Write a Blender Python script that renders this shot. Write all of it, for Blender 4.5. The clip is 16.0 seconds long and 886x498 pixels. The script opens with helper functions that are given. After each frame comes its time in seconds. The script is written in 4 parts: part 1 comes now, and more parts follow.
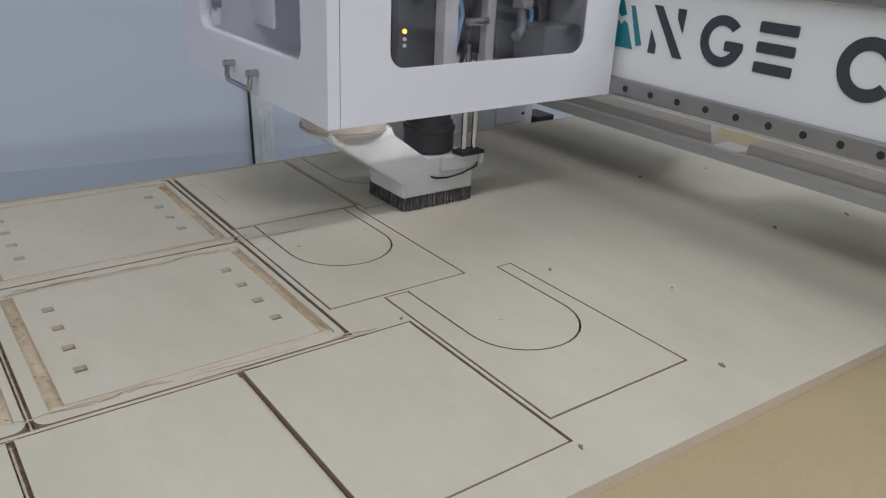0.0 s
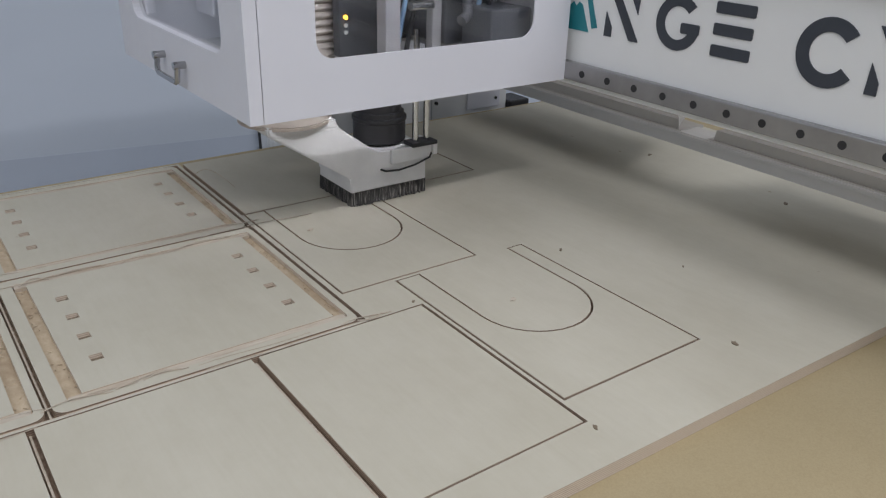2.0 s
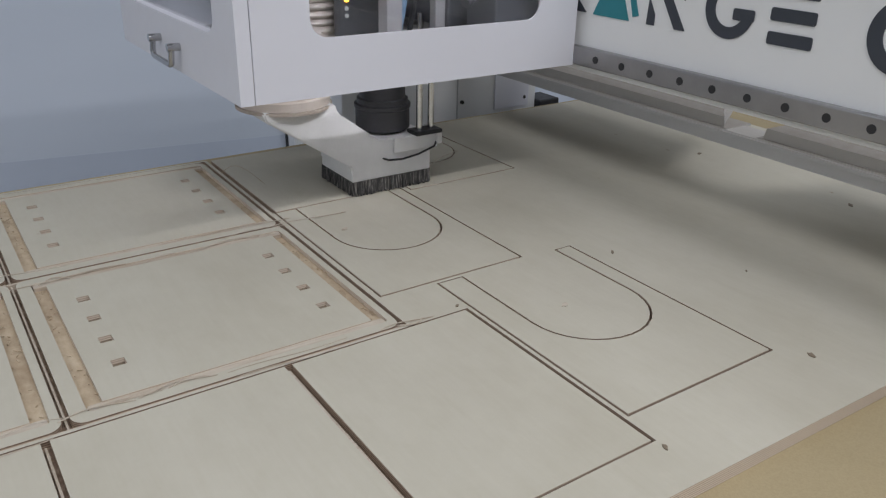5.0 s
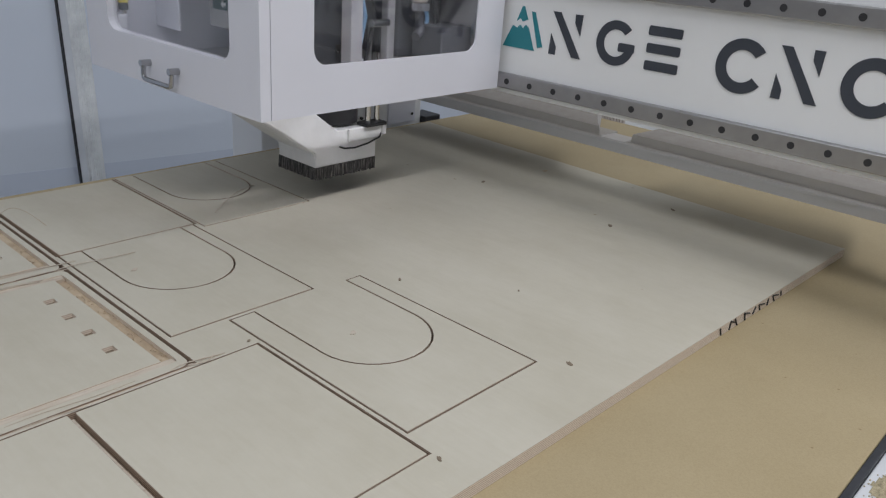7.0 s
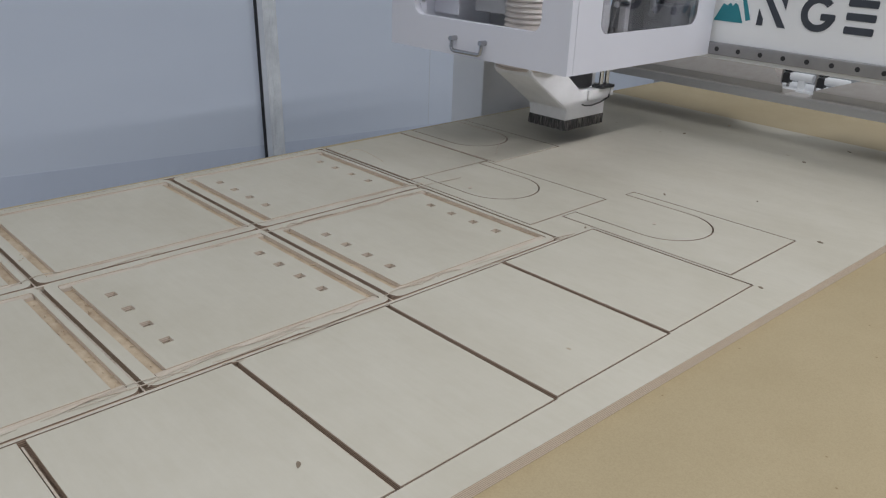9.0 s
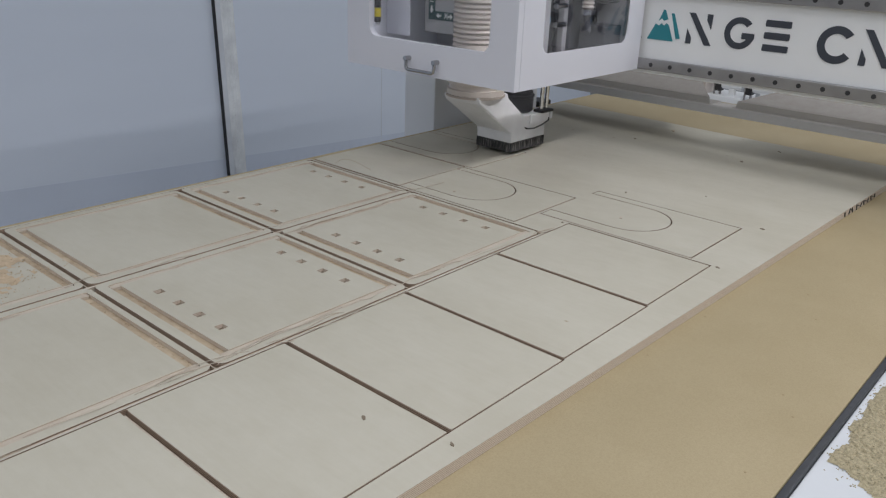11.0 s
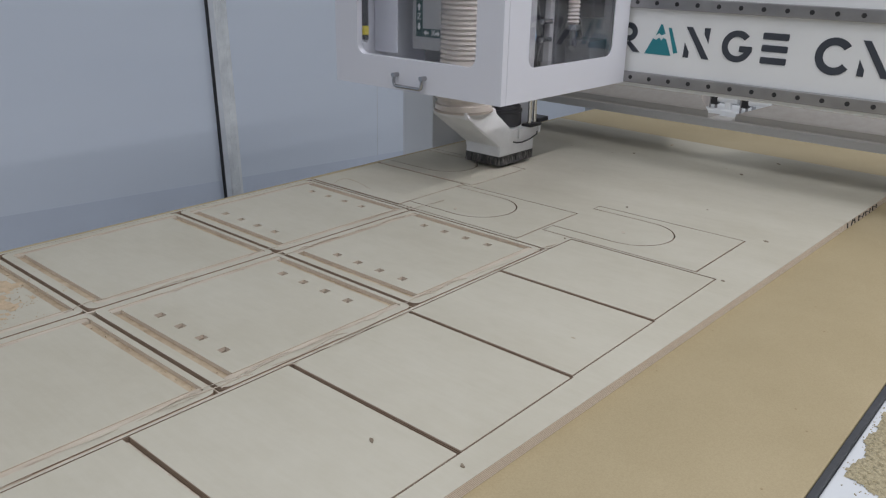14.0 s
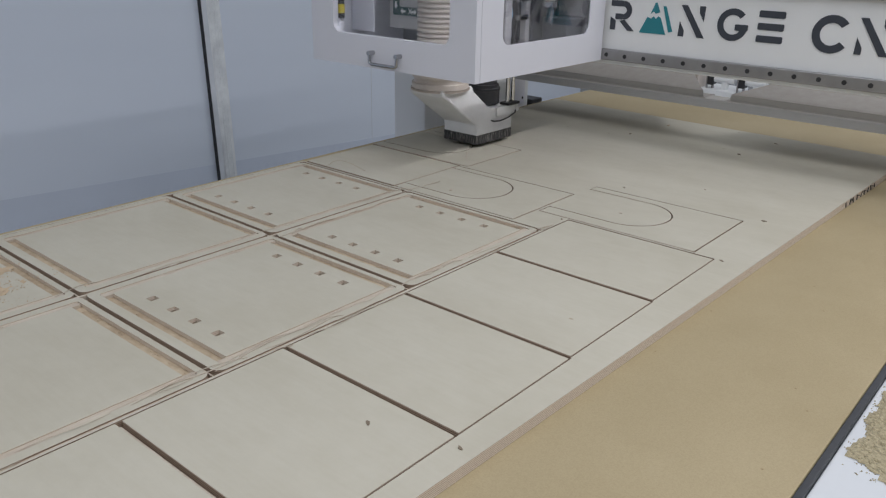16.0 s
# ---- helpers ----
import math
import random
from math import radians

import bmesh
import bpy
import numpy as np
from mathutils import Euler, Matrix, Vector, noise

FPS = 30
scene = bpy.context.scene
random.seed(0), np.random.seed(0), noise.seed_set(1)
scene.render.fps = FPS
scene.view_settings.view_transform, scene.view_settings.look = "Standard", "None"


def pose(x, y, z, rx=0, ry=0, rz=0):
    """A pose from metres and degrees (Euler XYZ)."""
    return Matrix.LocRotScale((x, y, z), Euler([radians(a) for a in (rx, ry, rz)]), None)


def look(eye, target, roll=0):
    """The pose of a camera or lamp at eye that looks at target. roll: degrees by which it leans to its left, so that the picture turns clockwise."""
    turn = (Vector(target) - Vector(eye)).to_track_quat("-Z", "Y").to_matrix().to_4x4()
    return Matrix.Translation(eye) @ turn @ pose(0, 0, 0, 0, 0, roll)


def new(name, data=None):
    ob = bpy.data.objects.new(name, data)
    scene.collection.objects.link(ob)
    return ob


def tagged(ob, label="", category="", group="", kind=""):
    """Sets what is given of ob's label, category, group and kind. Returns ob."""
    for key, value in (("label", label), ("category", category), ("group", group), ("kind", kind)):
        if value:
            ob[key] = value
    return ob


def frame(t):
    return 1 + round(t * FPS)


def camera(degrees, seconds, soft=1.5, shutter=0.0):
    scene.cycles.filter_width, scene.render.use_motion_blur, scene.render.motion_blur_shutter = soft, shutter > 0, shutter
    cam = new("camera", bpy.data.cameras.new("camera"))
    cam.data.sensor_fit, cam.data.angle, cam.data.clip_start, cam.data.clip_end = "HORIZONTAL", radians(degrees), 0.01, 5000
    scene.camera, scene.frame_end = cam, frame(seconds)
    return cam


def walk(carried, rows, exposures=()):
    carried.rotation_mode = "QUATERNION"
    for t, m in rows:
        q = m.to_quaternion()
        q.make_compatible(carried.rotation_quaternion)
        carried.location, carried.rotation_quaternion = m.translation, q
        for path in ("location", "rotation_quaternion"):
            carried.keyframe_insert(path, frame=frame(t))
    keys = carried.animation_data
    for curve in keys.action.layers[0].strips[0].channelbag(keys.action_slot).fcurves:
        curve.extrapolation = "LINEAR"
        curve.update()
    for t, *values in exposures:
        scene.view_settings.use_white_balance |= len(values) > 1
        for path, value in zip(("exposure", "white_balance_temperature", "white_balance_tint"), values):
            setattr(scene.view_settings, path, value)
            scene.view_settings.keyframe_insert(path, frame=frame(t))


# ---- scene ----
# ---- camera ----
cam = camera(58.0, 16.0, soft=1.25)
PATH = [
    (0, (-0.324, -0.852, 1.461), (0.78, 0.617, 0.671), 2.7),
    (0.5, (-0.331, -0.849, 1.456), (0.773, 0.62, 0.667), 2.7),
    (1, (-0.325, -0.851, 1.458), (0.767, 0.617, 0.651), 2.5),
    (1.5, (-0.331, -0.848, 1.459), (0.755, 0.616, 0.635), 2.1),
    (2, (-0.328, -0.847, 1.465), (0.751, 0.614, 0.628), 1.6),
    (2.5, (-0.324, -0.847, 1.466), (0.741, 0.628, 0.635), 1.0),
    (3, (-0.326, -0.843, 1.465), (0.729, 0.639, 0.635), 1.0),
    (5.5, (-0.298, -0.749, 1.418), (0.737, 0.752, 0.596), 1.3),
    (6, (-0.282, -0.738, 1.422), (0.766, 0.765, 0.62), 1.5),
    (6.5, (-0.275, -0.776, 1.44), (0.961, 0.594, 0.668), 3.3),
    (7, (-0.309, -0.84, 1.465), (1.077, 0.387, 0.708), 4.1),
    (7.5, (-0.37, -0.846, 1.461), (1.031, 0.355, 0.692), 3.8),
    (8, (-0.539, -0.849, 1.455), (0.812, 0.402, 0.675), 2.9),
    (8.5, (-0.787, -0.868, 1.463), (0.5, 0.449, 0.682), 2.0),
    (8.7, (-0.874, -0.856, 1.46), (0.406, 0.474, 0.690), 2.1),
    (10.8, (-1.209, -0.901, 1.501), (0.189, 0.316, 0.749), 2.3),
    (11, (-1.205, -0.902, 1.503), (0.198, 0.316, 0.763), 2.1),
    (11.5, (-1.21, -0.9, 1.501), (0.2, 0.323, 0.784), 1.8),
    (12, (-1.214, -0.903, 1.502), (0.199, 0.323, 0.795), 1.5),
    (12.5, (-1.217, -0.904, 1.502), (0.198, 0.324, 0.802), 1.4),
    (13, (-1.212, -0.901, 1.499), (0.201, 0.33, 0.802), 1.1),
    (13.5, (-1.21, -0.892, 1.499), (0.209, 0.336, 0.806), 1.2),
    (14, (-1.204, -0.884, 1.497), (0.217, 0.339, 0.8), 1.2),
    (14.5, (-1.197, -0.879, 1.493), (0.225, 0.342, 0.795), 1.1),
    (15, (-1.193, -0.877, 1.491), (0.23, 0.338, 0.786), 1.0),
    (15.5, (-1.191, -0.877, 1.49), (0.229, 0.331, 0.766), 0.9),
    (16, (-1.194, -0.874, 1.486), (0.224, 0.33, 0.752), 1.0),
]
walk(cam, [(t, look(eye, target, roll)) for t, eye, target, roll in PATH])

# ---- light ----
world = bpy.data.worlds.new("world")
scene.world = world
world.use_nodes = True
world.node_tree.nodes["Background"].inputs[0].default_value = (0.8, 0.9, 1.0, 1)
world.node_tree.nodes["Background"].inputs[1].default_value = 0.12


def area(name, where, to, sx, sy, watts, colour):
    data = bpy.data.lights.new(name, "AREA")
    data.shape, data.size, data.size_y, data.energy, data.color = "RECTANGLE", sx, sy, watts, colour
    ob = new(name, data)
    ob.matrix_world = look(where, to)
    return ob


KEY = area("tube_light", (0.40, -1.68, 3.3), (0.40, -1.68, 0), 3.0, 0.09, 61, (0.965, 0.965, 1.0))
# unseen fills, added to brighten the wall, the door and the space under the beam
FILL = area("unseen_fill_light", (0.5, 0.2, 3.5), (0.5, 0.2, 0), 8.0, 4.8, 41, (0.89, 0.935, 1.0))
EAST = area("unseen_fill_light", (4.0, -0.6, 3.3), (4.0, -0.6, 0), 1.4, 4.0, 26, (0.92, 0.95, 1.0))
WEST = area("unseen_fill_light", (-3.0, -0.8, 3.3), (-3.0, -0.8, 0), 2.2, 4.0, 44, (0.92, 0.95, 1.0))

# ---- materials ----


def material(name, build):
    m = bpy.data.materials.new(name)
    m.use_nodes = True
    nt = m.node_tree
    bsdf = nt.nodes["Principled BSDF"]

    def node(kind, **inputs):
        n = nt.nodes.new(kind)
        for key, value in inputs.items():
            key = key.replace("_", " ")
            if isinstance(value, bpy.types.NodeSocket):
                nt.links.new(value, n.inputs[key])
            else:
                n.inputs[key].default_value = value
        return n

    build(nt, bsdf, node)
    return m


def ramp(nt, fac, stops):
    n = nt.nodes.new("ShaderNodeValToRGB")
    el = n.color_ramp.elements
    while len(el) < len(stops):
        el.new(0.5)
    for e, (p, c) in zip(el, stops):
        e.position, e.color = p, (*c, 1)
    nt.links.new(fac, n.inputs[0])
    return n.outputs[0]


def mixed(nt, fac, a, b, mode="MIX"):
    n = nt.nodes.new("ShaderNodeMix")
    n.data_type, n.blend_type = "RGBA", mode
    for sock, v in ((n.inputs[0], fac), (n.inputs[6], a), (n.inputs[7], b)):
        if isinstance(v, bpy.types.NodeSocket):
            nt.links.new(v, sock)
        else:
            sock.default_value = v if isinstance(v, float) else (*v, 1)
    return n.outputs[2]


def stretched(nt, scale):
    co = nt.nodes.new("ShaderNodeNewGeometry").outputs["Position"]
    m = nt.nodes.new("ShaderNodeMapping")
    m.inputs["Scale"].default_value = scale
    nt.links.new(co, m.inputs["Vector"])
    return m.outputs[0]


def bumped(nt, bsdf, node, height, strength, distance):
    b = node("ShaderNodeBump", Height=height, Strength=strength, Distance=distance)
    nt.links.new(b.outputs[0], bsdf.inputs["Normal"])


def plain(name, colour, rough=0.5, metal=0.0, vary=0.06, scale=6.0, grit=0.0, coat=0.0):
    def build(nt, bsdf, node):
        pos = stretched(nt, (1, 1, 1))
        n = node("ShaderNodeTexNoise", Vector=pos, Scale=scale, Detail=6.0, Roughness=0.6)
        lo = tuple(c * (1 - vary) for c in colour)
        hi = tuple(min(1, c * (1 + vary)) for c in colour)
        nt.links.new(ramp(nt, n.outputs[0], ((0.3, lo), (0.7, hi))), bsdf.inputs["Base Color"])
        f = node("ShaderNodeTexNoise", Vector=pos, Scale=scale * 14, Detail=4.0)
        r = node("ShaderNodeMapRange", Value=f.outputs[0], From_Min=0.3, From_Max=0.7, To_Min=rough * 0.85, To_Max=min(1, rough * 1.15))
        nt.links.new(r.outputs[0], bsdf.inputs["Roughness"])
        bsdf.inputs["Metallic"].default_value = metal
        bsdf.inputs["Coat Weight"].default_value = coat
        if grit:
            g = node("ShaderNodeTexNoise", Vector=pos, Scale=900.0, Detail=3.0)
            bumped(nt, bsdf, node, g.outputs[0], grit, 0.001)

    return material(name, build)


def build_plywood(nt, bsdf, node, plies=((0.2, (0.70, 0.62, 0.53)), (0.55, (0.64, 0.55, 0.46)), (0.88, (0.46, 0.37, 0.29)))):
    geo = nt.nodes.new("ShaderNodeNewGeometry")
    fine = node("ShaderNodeTexNoise", Vector=stretched(nt, (140, 9, 40)), Scale=1.0, Detail=6.0, Roughness=0.65)
    broad = node("ShaderNodeTexNoise", Vector=stretched(nt, (5, 2.2, 2)), Scale=1.0, Detail=5.0, Roughness=0.6)
    top = ramp(nt, broad.outputs[0], ((0.25, (0.463, 0.432, 0.352)), (0.5, (0.512, 0.483, 0.405)), (0.78, (0.552, 0.524, 0.447))))
    streak = ramp(nt, fine.outputs[0], ((0.3, (0.975, 0.97, 0.955)), (0.6, (1, 1, 1))))
    top = mixed(nt, 1.0, top, streak, "MULTIPLY")
    # a few small dark pores and scuffs
    pores = node("ShaderNodeTexVoronoi", Vector=stretched(nt, (9, 6, 1)), Scale=1.0)
    dots = ramp(nt, pores.outputs["Distance"], ((0.0, (0.55, 0.45, 0.35)), (0.022, (0.8, 0.74, 0.66)), (0.034, (1, 1, 1))))
    top = mixed(nt, 1.0, top, dots, "MULTIPLY")
    # soft mottling and pale dusty scuffs
    mot = node("ShaderNodeTexNoise", Vector=stretched(nt, (34, 22, 10)), Scale=1.0, Detail=6.0, Roughness=0.7)
    top = mixed(nt, 1.0, top, ramp(nt, mot.outputs[0], ((0.32, (0.968, 0.965, 0.955)), (0.55, (1.0, 1.0, 1.0)), (0.72, (1.02, 1.018, 1.014)))), "MULTIPLY")
    scuff = node("ShaderNodeTexNoise", Vector=stretched(nt, (16, 7, 3)), Scale=1.0, Detail=8.0, Roughness=0.75)
    top = mixed(nt, ramp(nt, scuff.outputs[0], ((0.66, (0, 0, 0)), (0.74, (0.22, 0.22, 0.22)))), top, (0.60, 0.56, 0.47))
    # side faces show the veneers
    sep = node("ShaderNodeSeparateXYZ", Vector=geo.outputs["Position"])
    wob = node("ShaderNodeTexNoise", Vector=stretched(nt, (12, 12, 60)), Scale=1.0, Detail=3.0)
    add = node("ShaderNodeMath")
    nt.links.new(sep.outputs[2], add.inputs[0])
    off = node("ShaderNodeMath")
    off.operation = "MULTIPLY"
    nt.links.new(wob.outputs[0], off.inputs[0])
    off.inputs[1].default_value = 0.0016
    nt.links.new(off.outputs[0], add.inputs[1])
    ply = node("ShaderNodeMath")
    ply.operation = "PINGPONG"
    nt.links.new(add.outputs[0], ply.inputs[0])
    ply.inputs[1].default_value = 0.0014
    mul = node("ShaderNodeMath")
    mul.operation = "MULTIPLY"
    nt.links.new(ply.outputs[0], mul.inputs[0])
    mul.inputs[1].default_value = 1 / 0.0014
    edge = ramp(nt, mul.outputs[0], plies)
    nrm = node("ShaderNodeSeparateXYZ", Vector=geo.outputs["True Normal"])
    side = node("ShaderNodeMapRange", Value=nrm.outputs[2], From_Min=0.4, From_Max=0.6)
    nt.links.new(mixed(nt, side.outputs[0], edge, top), bsdf.inputs["Base Color"])
    bsdf.inputs["Roughness"].default_value = 0.62
    bsdf.inputs["Specular IOR Level"].default_value = 0.3
    bumped(nt, bsdf, node, fine.outputs[0], 0.12, 0.0006)


def build_cut(nt, bsdf, node):
    """Plywood whose cut faces are browned by the cutter, darkened further as kerf shade."""
    build_plywood(nt, bsdf, node, ((0.2, (0.44, 0.34, 0.26)), (0.55, (0.32, 0.235, 0.175)), (0.88, (0.17, 0.12, 0.085))))


def build_kerf(nt, bsdf, node):
    n = node("ShaderNodeTexNoise", Vector=stretched(nt, (90, 90, 20)), Scale=1.0, Detail=7.0, Roughness=0.7)
    m = node("ShaderNodeTexNoise", Vector=stretched(nt, (14, 14, 5)), Scale=1.0, Detail=3.0)
    a = ramp(nt, n.outputs[0], ((0.3, (0.13, 0.09, 0.062)), (0.5, (0.26, 0.19, 0.14)), (0.72, (0.48, 0.39, 0.31))))
    b = ramp(nt, m.outputs[0], ((0.35, (0.75, 0.72, 0.7)), (0.7, (1.15, 1.12, 1.1))))
    nt.links.new(mixed(nt, 1.0, a, b, "MULTIPLY"), bsdf.inputs["Base Color"])
    bsdf.inputs["Roughness"].default_value = 0.85
    bumped(nt, bsdf, node, n.outputs[0], 0.6, 0.002)


def build_groove(nt, bsdf, node):
    n = node("ShaderNodeTexNoise", Vector=stretched(nt, (60, 40, 20)), Scale=1.0, Detail=8.0, Roughness=0.72)
    m = node("ShaderNodeTexNoise", Vector=stretched(nt, (11, 9, 5)), Scale=1.0, Detail=4.0)
    a = ramp(nt, n.outputs[0], ((0.28, (0.39, 0.305, 0.215)), (0.5, (0.49, 0.40, 0.29)), (0.74, (0.60, 0.515, 0.395))))
    b = ramp(nt, m.outputs[0], ((0.3, (0.84, 0.8, 0.76)), (0.65, (1.05, 1.04, 1.02))))
    nt.links.new(mixed(nt, 1.0, a, b, "MULTIPLY"), bsdf.inputs["Base Color"])
    bsdf.inputs["Roughness"].default_value = 0.85
    bumped(nt, bsdf, node, n.outputs[0], 0.22, 0.0018)


def build_scraped(nt, bsdf, node):
    n = node("ShaderNodeTexNoise", Vector=stretched(nt, (18, 160, 20)), Scale=1.0, Detail=7.0, Roughness=0.7)
    m = node("ShaderNodeTexNoise", Vector=stretched(nt, (9, 30, 5)), Scale=1.0, Detail=4.0)
    a = ramp(nt, n.outputs[0], ((0.3, (0.42, 0.345, 0.27)), (0.5, (0.54, 0.475, 0.395)), (0.7, (0.60, 0.55, 0.475))))
    b = ramp(nt, m.outputs[0], ((0.3, (0.86, 0.82, 0.78)), (0.6, (1.0, 1.0, 1.0))))
    nt.links.new(mixed(nt, 1.0, a, b, "MULTIPLY"), bsdf.inputs["Base Color"])
    bsdf.inputs["Roughness"].default_value = 0.85
    bumped(nt, bsdf, node, n.outputs[0], 0.5, 0.0015)


def build_mdf(nt, bsdf, node):
    n = node("ShaderNodeTexNoise", Vector=stretched(nt, (3, 3, 3)), Scale=1.0, Detail=8.0, Roughness=0.6)
    f = node("ShaderNodeTexNoise", Vector=stretched(nt, (420, 420, 420)), Scale=1.0, Detail=4.0, Roughness=0.7)
    a = ramp(nt, n.outputs[0], ((0.3, (0.355, 0.285, 0.165)), (0.7, (0.41, 0.335, 0.205))))
    b = ramp(nt, f.outputs[0], ((0.3, (0.9, 0.89, 0.87)), (0.6, (1.03, 1.03, 1.03))))
    c = mixed(nt, 1.0, a, b, "MULTIPLY")
    p = node("ShaderNodeTexVoronoi", Vector=stretched(nt, (22, 22, 5)), Scale=1.0)
    d = ramp(nt, p.outputs["Distance"], ((0.0, (0.5, 0.4, 0.3)), (0.03, (0.75, 0.7, 0.6)), (0.05, (1, 1, 1))))
    nt.links.new(mixed(nt, 1.0, c, d, "MULTIPLY"), bsdf.inputs["Base Color"])
    bsdf.inputs["Roughness"].default_value = 0.7
    bumped(nt, bsdf, node, f.outputs[0], 0.15, 0.0008)


def build_dusty(colour, dust, amount):
    def build(nt, bsdf, node):
        geo = nt.nodes.new("ShaderNodeNewGeometry")
        n = node("ShaderNodeTexNoise", Vector=stretched(nt, (30, 30, 30)), Scale=1.0, Detail=8.0, Roughness=0.75)
        nrm = node("ShaderNodeSeparateXYZ", Vector=geo.outputs["True Normal"])
        up = node("ShaderNodeMapRange", Value=nrm.outputs[2], From_Min=0.1, From_Max=0.8, To_Max=amount)
        mul = node("ShaderNodeMath")
        mul.operation = "MULTIPLY"
        k = node("ShaderNodeMapRange", Value=n.outputs[0], From_Min=0.3, From_Max=0.65, To_Min=0.75)
        nt.links.new(up.outputs[0], mul.inputs[0])
        nt.links.new(k.outputs[0], mul.inputs[1])
        nt.links.new(mixed(nt, mul.outputs[0], colour, dust), bsdf.inputs["Base Color"])
        bsdf.inputs["Roughness"].default_value = 0.55

    return build


def build_sawdust(nt, bsdf, node):
    n = node("ShaderNodeTexNoise", Vector=stretched(nt, (260, 260, 260)), Scale=1.0, Detail=5.0, Roughness=0.8)
    a = ramp(nt, n.outputs[0], ((0.3, (0.17, 0.15, 0.1)), (0.5, (0.36, 0.31, 0.2)), (0.7, (0.5, 0.43, 0.29))))
    nt.links.new(a, bsdf.inputs["Base Color"])
    bsdf.inputs["Roughness"].default_value = 0.95


def build_bristle(nt, bsdf, node):
    n = node("ShaderNodeTexNoise", Vector=stretched(nt, (380, 380, 22)), Scale=1.0, Detail=4.0, Roughness=0.7)
    a = ramp(nt, n.outputs[0], ((0.35, (0.012, 0.012, 0.013)), (0.52, (0.055, 0.053, 0.052)), (0.68, (0.34, 0.32, 0.30))))
    nt.links.new(a, bsdf.inputs["Base Color"])
    bsdf.inputs["Roughness"].default_value = 0.7


def build_glass(tint, rough):
    def build(nt, bsdf, node):
        bsdf.inputs["Base Color"].default_value = (*tint, 1)
        bsdf.inputs["Transmission Weight"].default_value = 1.0
        bsdf.inputs["Roughness"].default_value = rough
        bsdf.inputs["IOR"].default_value = 1.45

    return build


def build_glow(colour, power):
    def build(nt, bsdf, node):
        bsdf.inputs["Base Color"].default_value = (*colour, 1)
        bsdf.inputs["Emission Color"].default_value = (*colour, 1)
        bsdf.inputs["Emission Strength"].default_value = power

    return build


def build_wall(nt, bsdf, node):
    n = node("ShaderNodeTexNoise", Vector=stretched(nt, (0.9, 0.9, 2.2)), Scale=1.0, Detail=4.0)
    f = node("ShaderNodeTexNoise", Vector=stretched(nt, (40, 40, 40)), Scale=1.0, Detail=4.0)
    a = ramp(nt, n.outputs[0], ((0.3, (0.74, 0.80, 0.905)), (0.7, (0.78, 0.84, 0.94))))
    nt.links.new(a, bsdf.inputs["Base Color"])
    bsdf.inputs["Roughness"].default_value = 0.55
    bumped(nt, bsdf, node, f.outputs[0], 0.05, 0.002)


PLY = material("birch_plywood", build_plywood)
CUT = material("browned_shaded_plywood", build_cut)
KERF = material("milled_wood", build_kerf)
GROOVE = material("routed_wood", build_groove)
SCRAPED = material("scraped_wood", build_scraped)
MDF = material("mdf_board", build_mdf)
WHITE = plain("white_powder_coat", (0.72, 0.725, 0.79), 0.42, vary=0.025, scale=3, grit=0.05)
BEAM_WHITE = plain("beam_white_paint", (0.80, 0.81, 0.82), 0.35, vary=0.03, scale=3)
SHOE_WHITE = plain("dusty_white_plastic", (0.74, 0.74, 0.745), 0.5, vary=0.08, scale=14)
STEEL = plain("rail_steel", (0.36, 0.355, 0.36), 0.33, metal=0.85, vary=0.15, scale=9)
DULL = plain("satin_steel", (0.45, 0.45, 0.46), 0.2, metal=1.0, vary=0.05)
CHROME = plain("chrome", (0.72, 0.72, 0.72), 0.16, metal=1.0, vary=0.04)
BLACK = plain("black_plastic", (0.022, 0.022, 0.025), 0.5, vary=0.2, scale=12)
DARK = plain("charcoal_vinyl", (0.045, 0.052, 0.068), 0.45, vary=0.05)
TEAL = plain("teal_vinyl", (0.02, 0.21, 0.255), 0.45, vary=0.05)
GREY = material("dusty_grey_casting", build_dusty((0.52, 0.505, 0.49), (0.29, 0.255, 0.22), 0.9))
LEDGE = material("dusty_ledge_paint", build_dusty((0.66, 0.66, 0.68), (0.42, 0.385, 0.345), 0.9))
STRIP = plain("black_rubber_strip", (0.03, 0.033, 0.04), 0.45, vary=0.15)
RIM = plain("light_grey_table_paint", (0.6, 0.62, 0.65), 0.4, vary=0.04)
DUST = material("sawdust", build_sawdust)
FINE_DUST = plain("fine_sawdust", (0.52, 0.40, 0.27), 0.95, vary=0.15, scale=60)
BRISTLE = material("black_bristles", build_bristle)
WINDOW = material("clear_acrylic", build_glass((0.90, 0.91, 0.93), 0.02))
SMOKED = material("tinted_acrylic", build_glass((0.80, 0.81, 0.85), 0.02))
HOSE = plain("translucent_ribbed_hose", (0.60, 0.54, 0.49), 0.35, vary=0.1, scale=20)
FLANGE = plain("dusty_brown_board", (0.44, 0.38, 0.33), 0.7, vary=0.12, scale=25)
WALL = material("wall_paint_pale_blue", build_wall)
LOW_BAND = plain("darker_lower_wall", (0.67, 0.73, 0.845), 0.6, vary=0.04, scale=1.5)
ROOM = plain("room_paint", (0.44, 0.45, 0.47), 0.7, vary=0.03, scale=1)
FLOOR = plain("grey_concrete", (0.32, 0.32, 0.31), 0.7, vary=0.15, scale=2)
FILM = plain("crumpled_plastic_film", (0.86, 0.88, 0.91), 0.3, vary=0.12, scale=10)
POST = plain("pale_post_paint", (0.72, 0.75, 0.80), 0.5, vary=0.08, scale=8)
TRIM = plain("grey_aluminium", (0.5, 0.51, 0.53), 0.4, metal=0.5, vary=0.06)
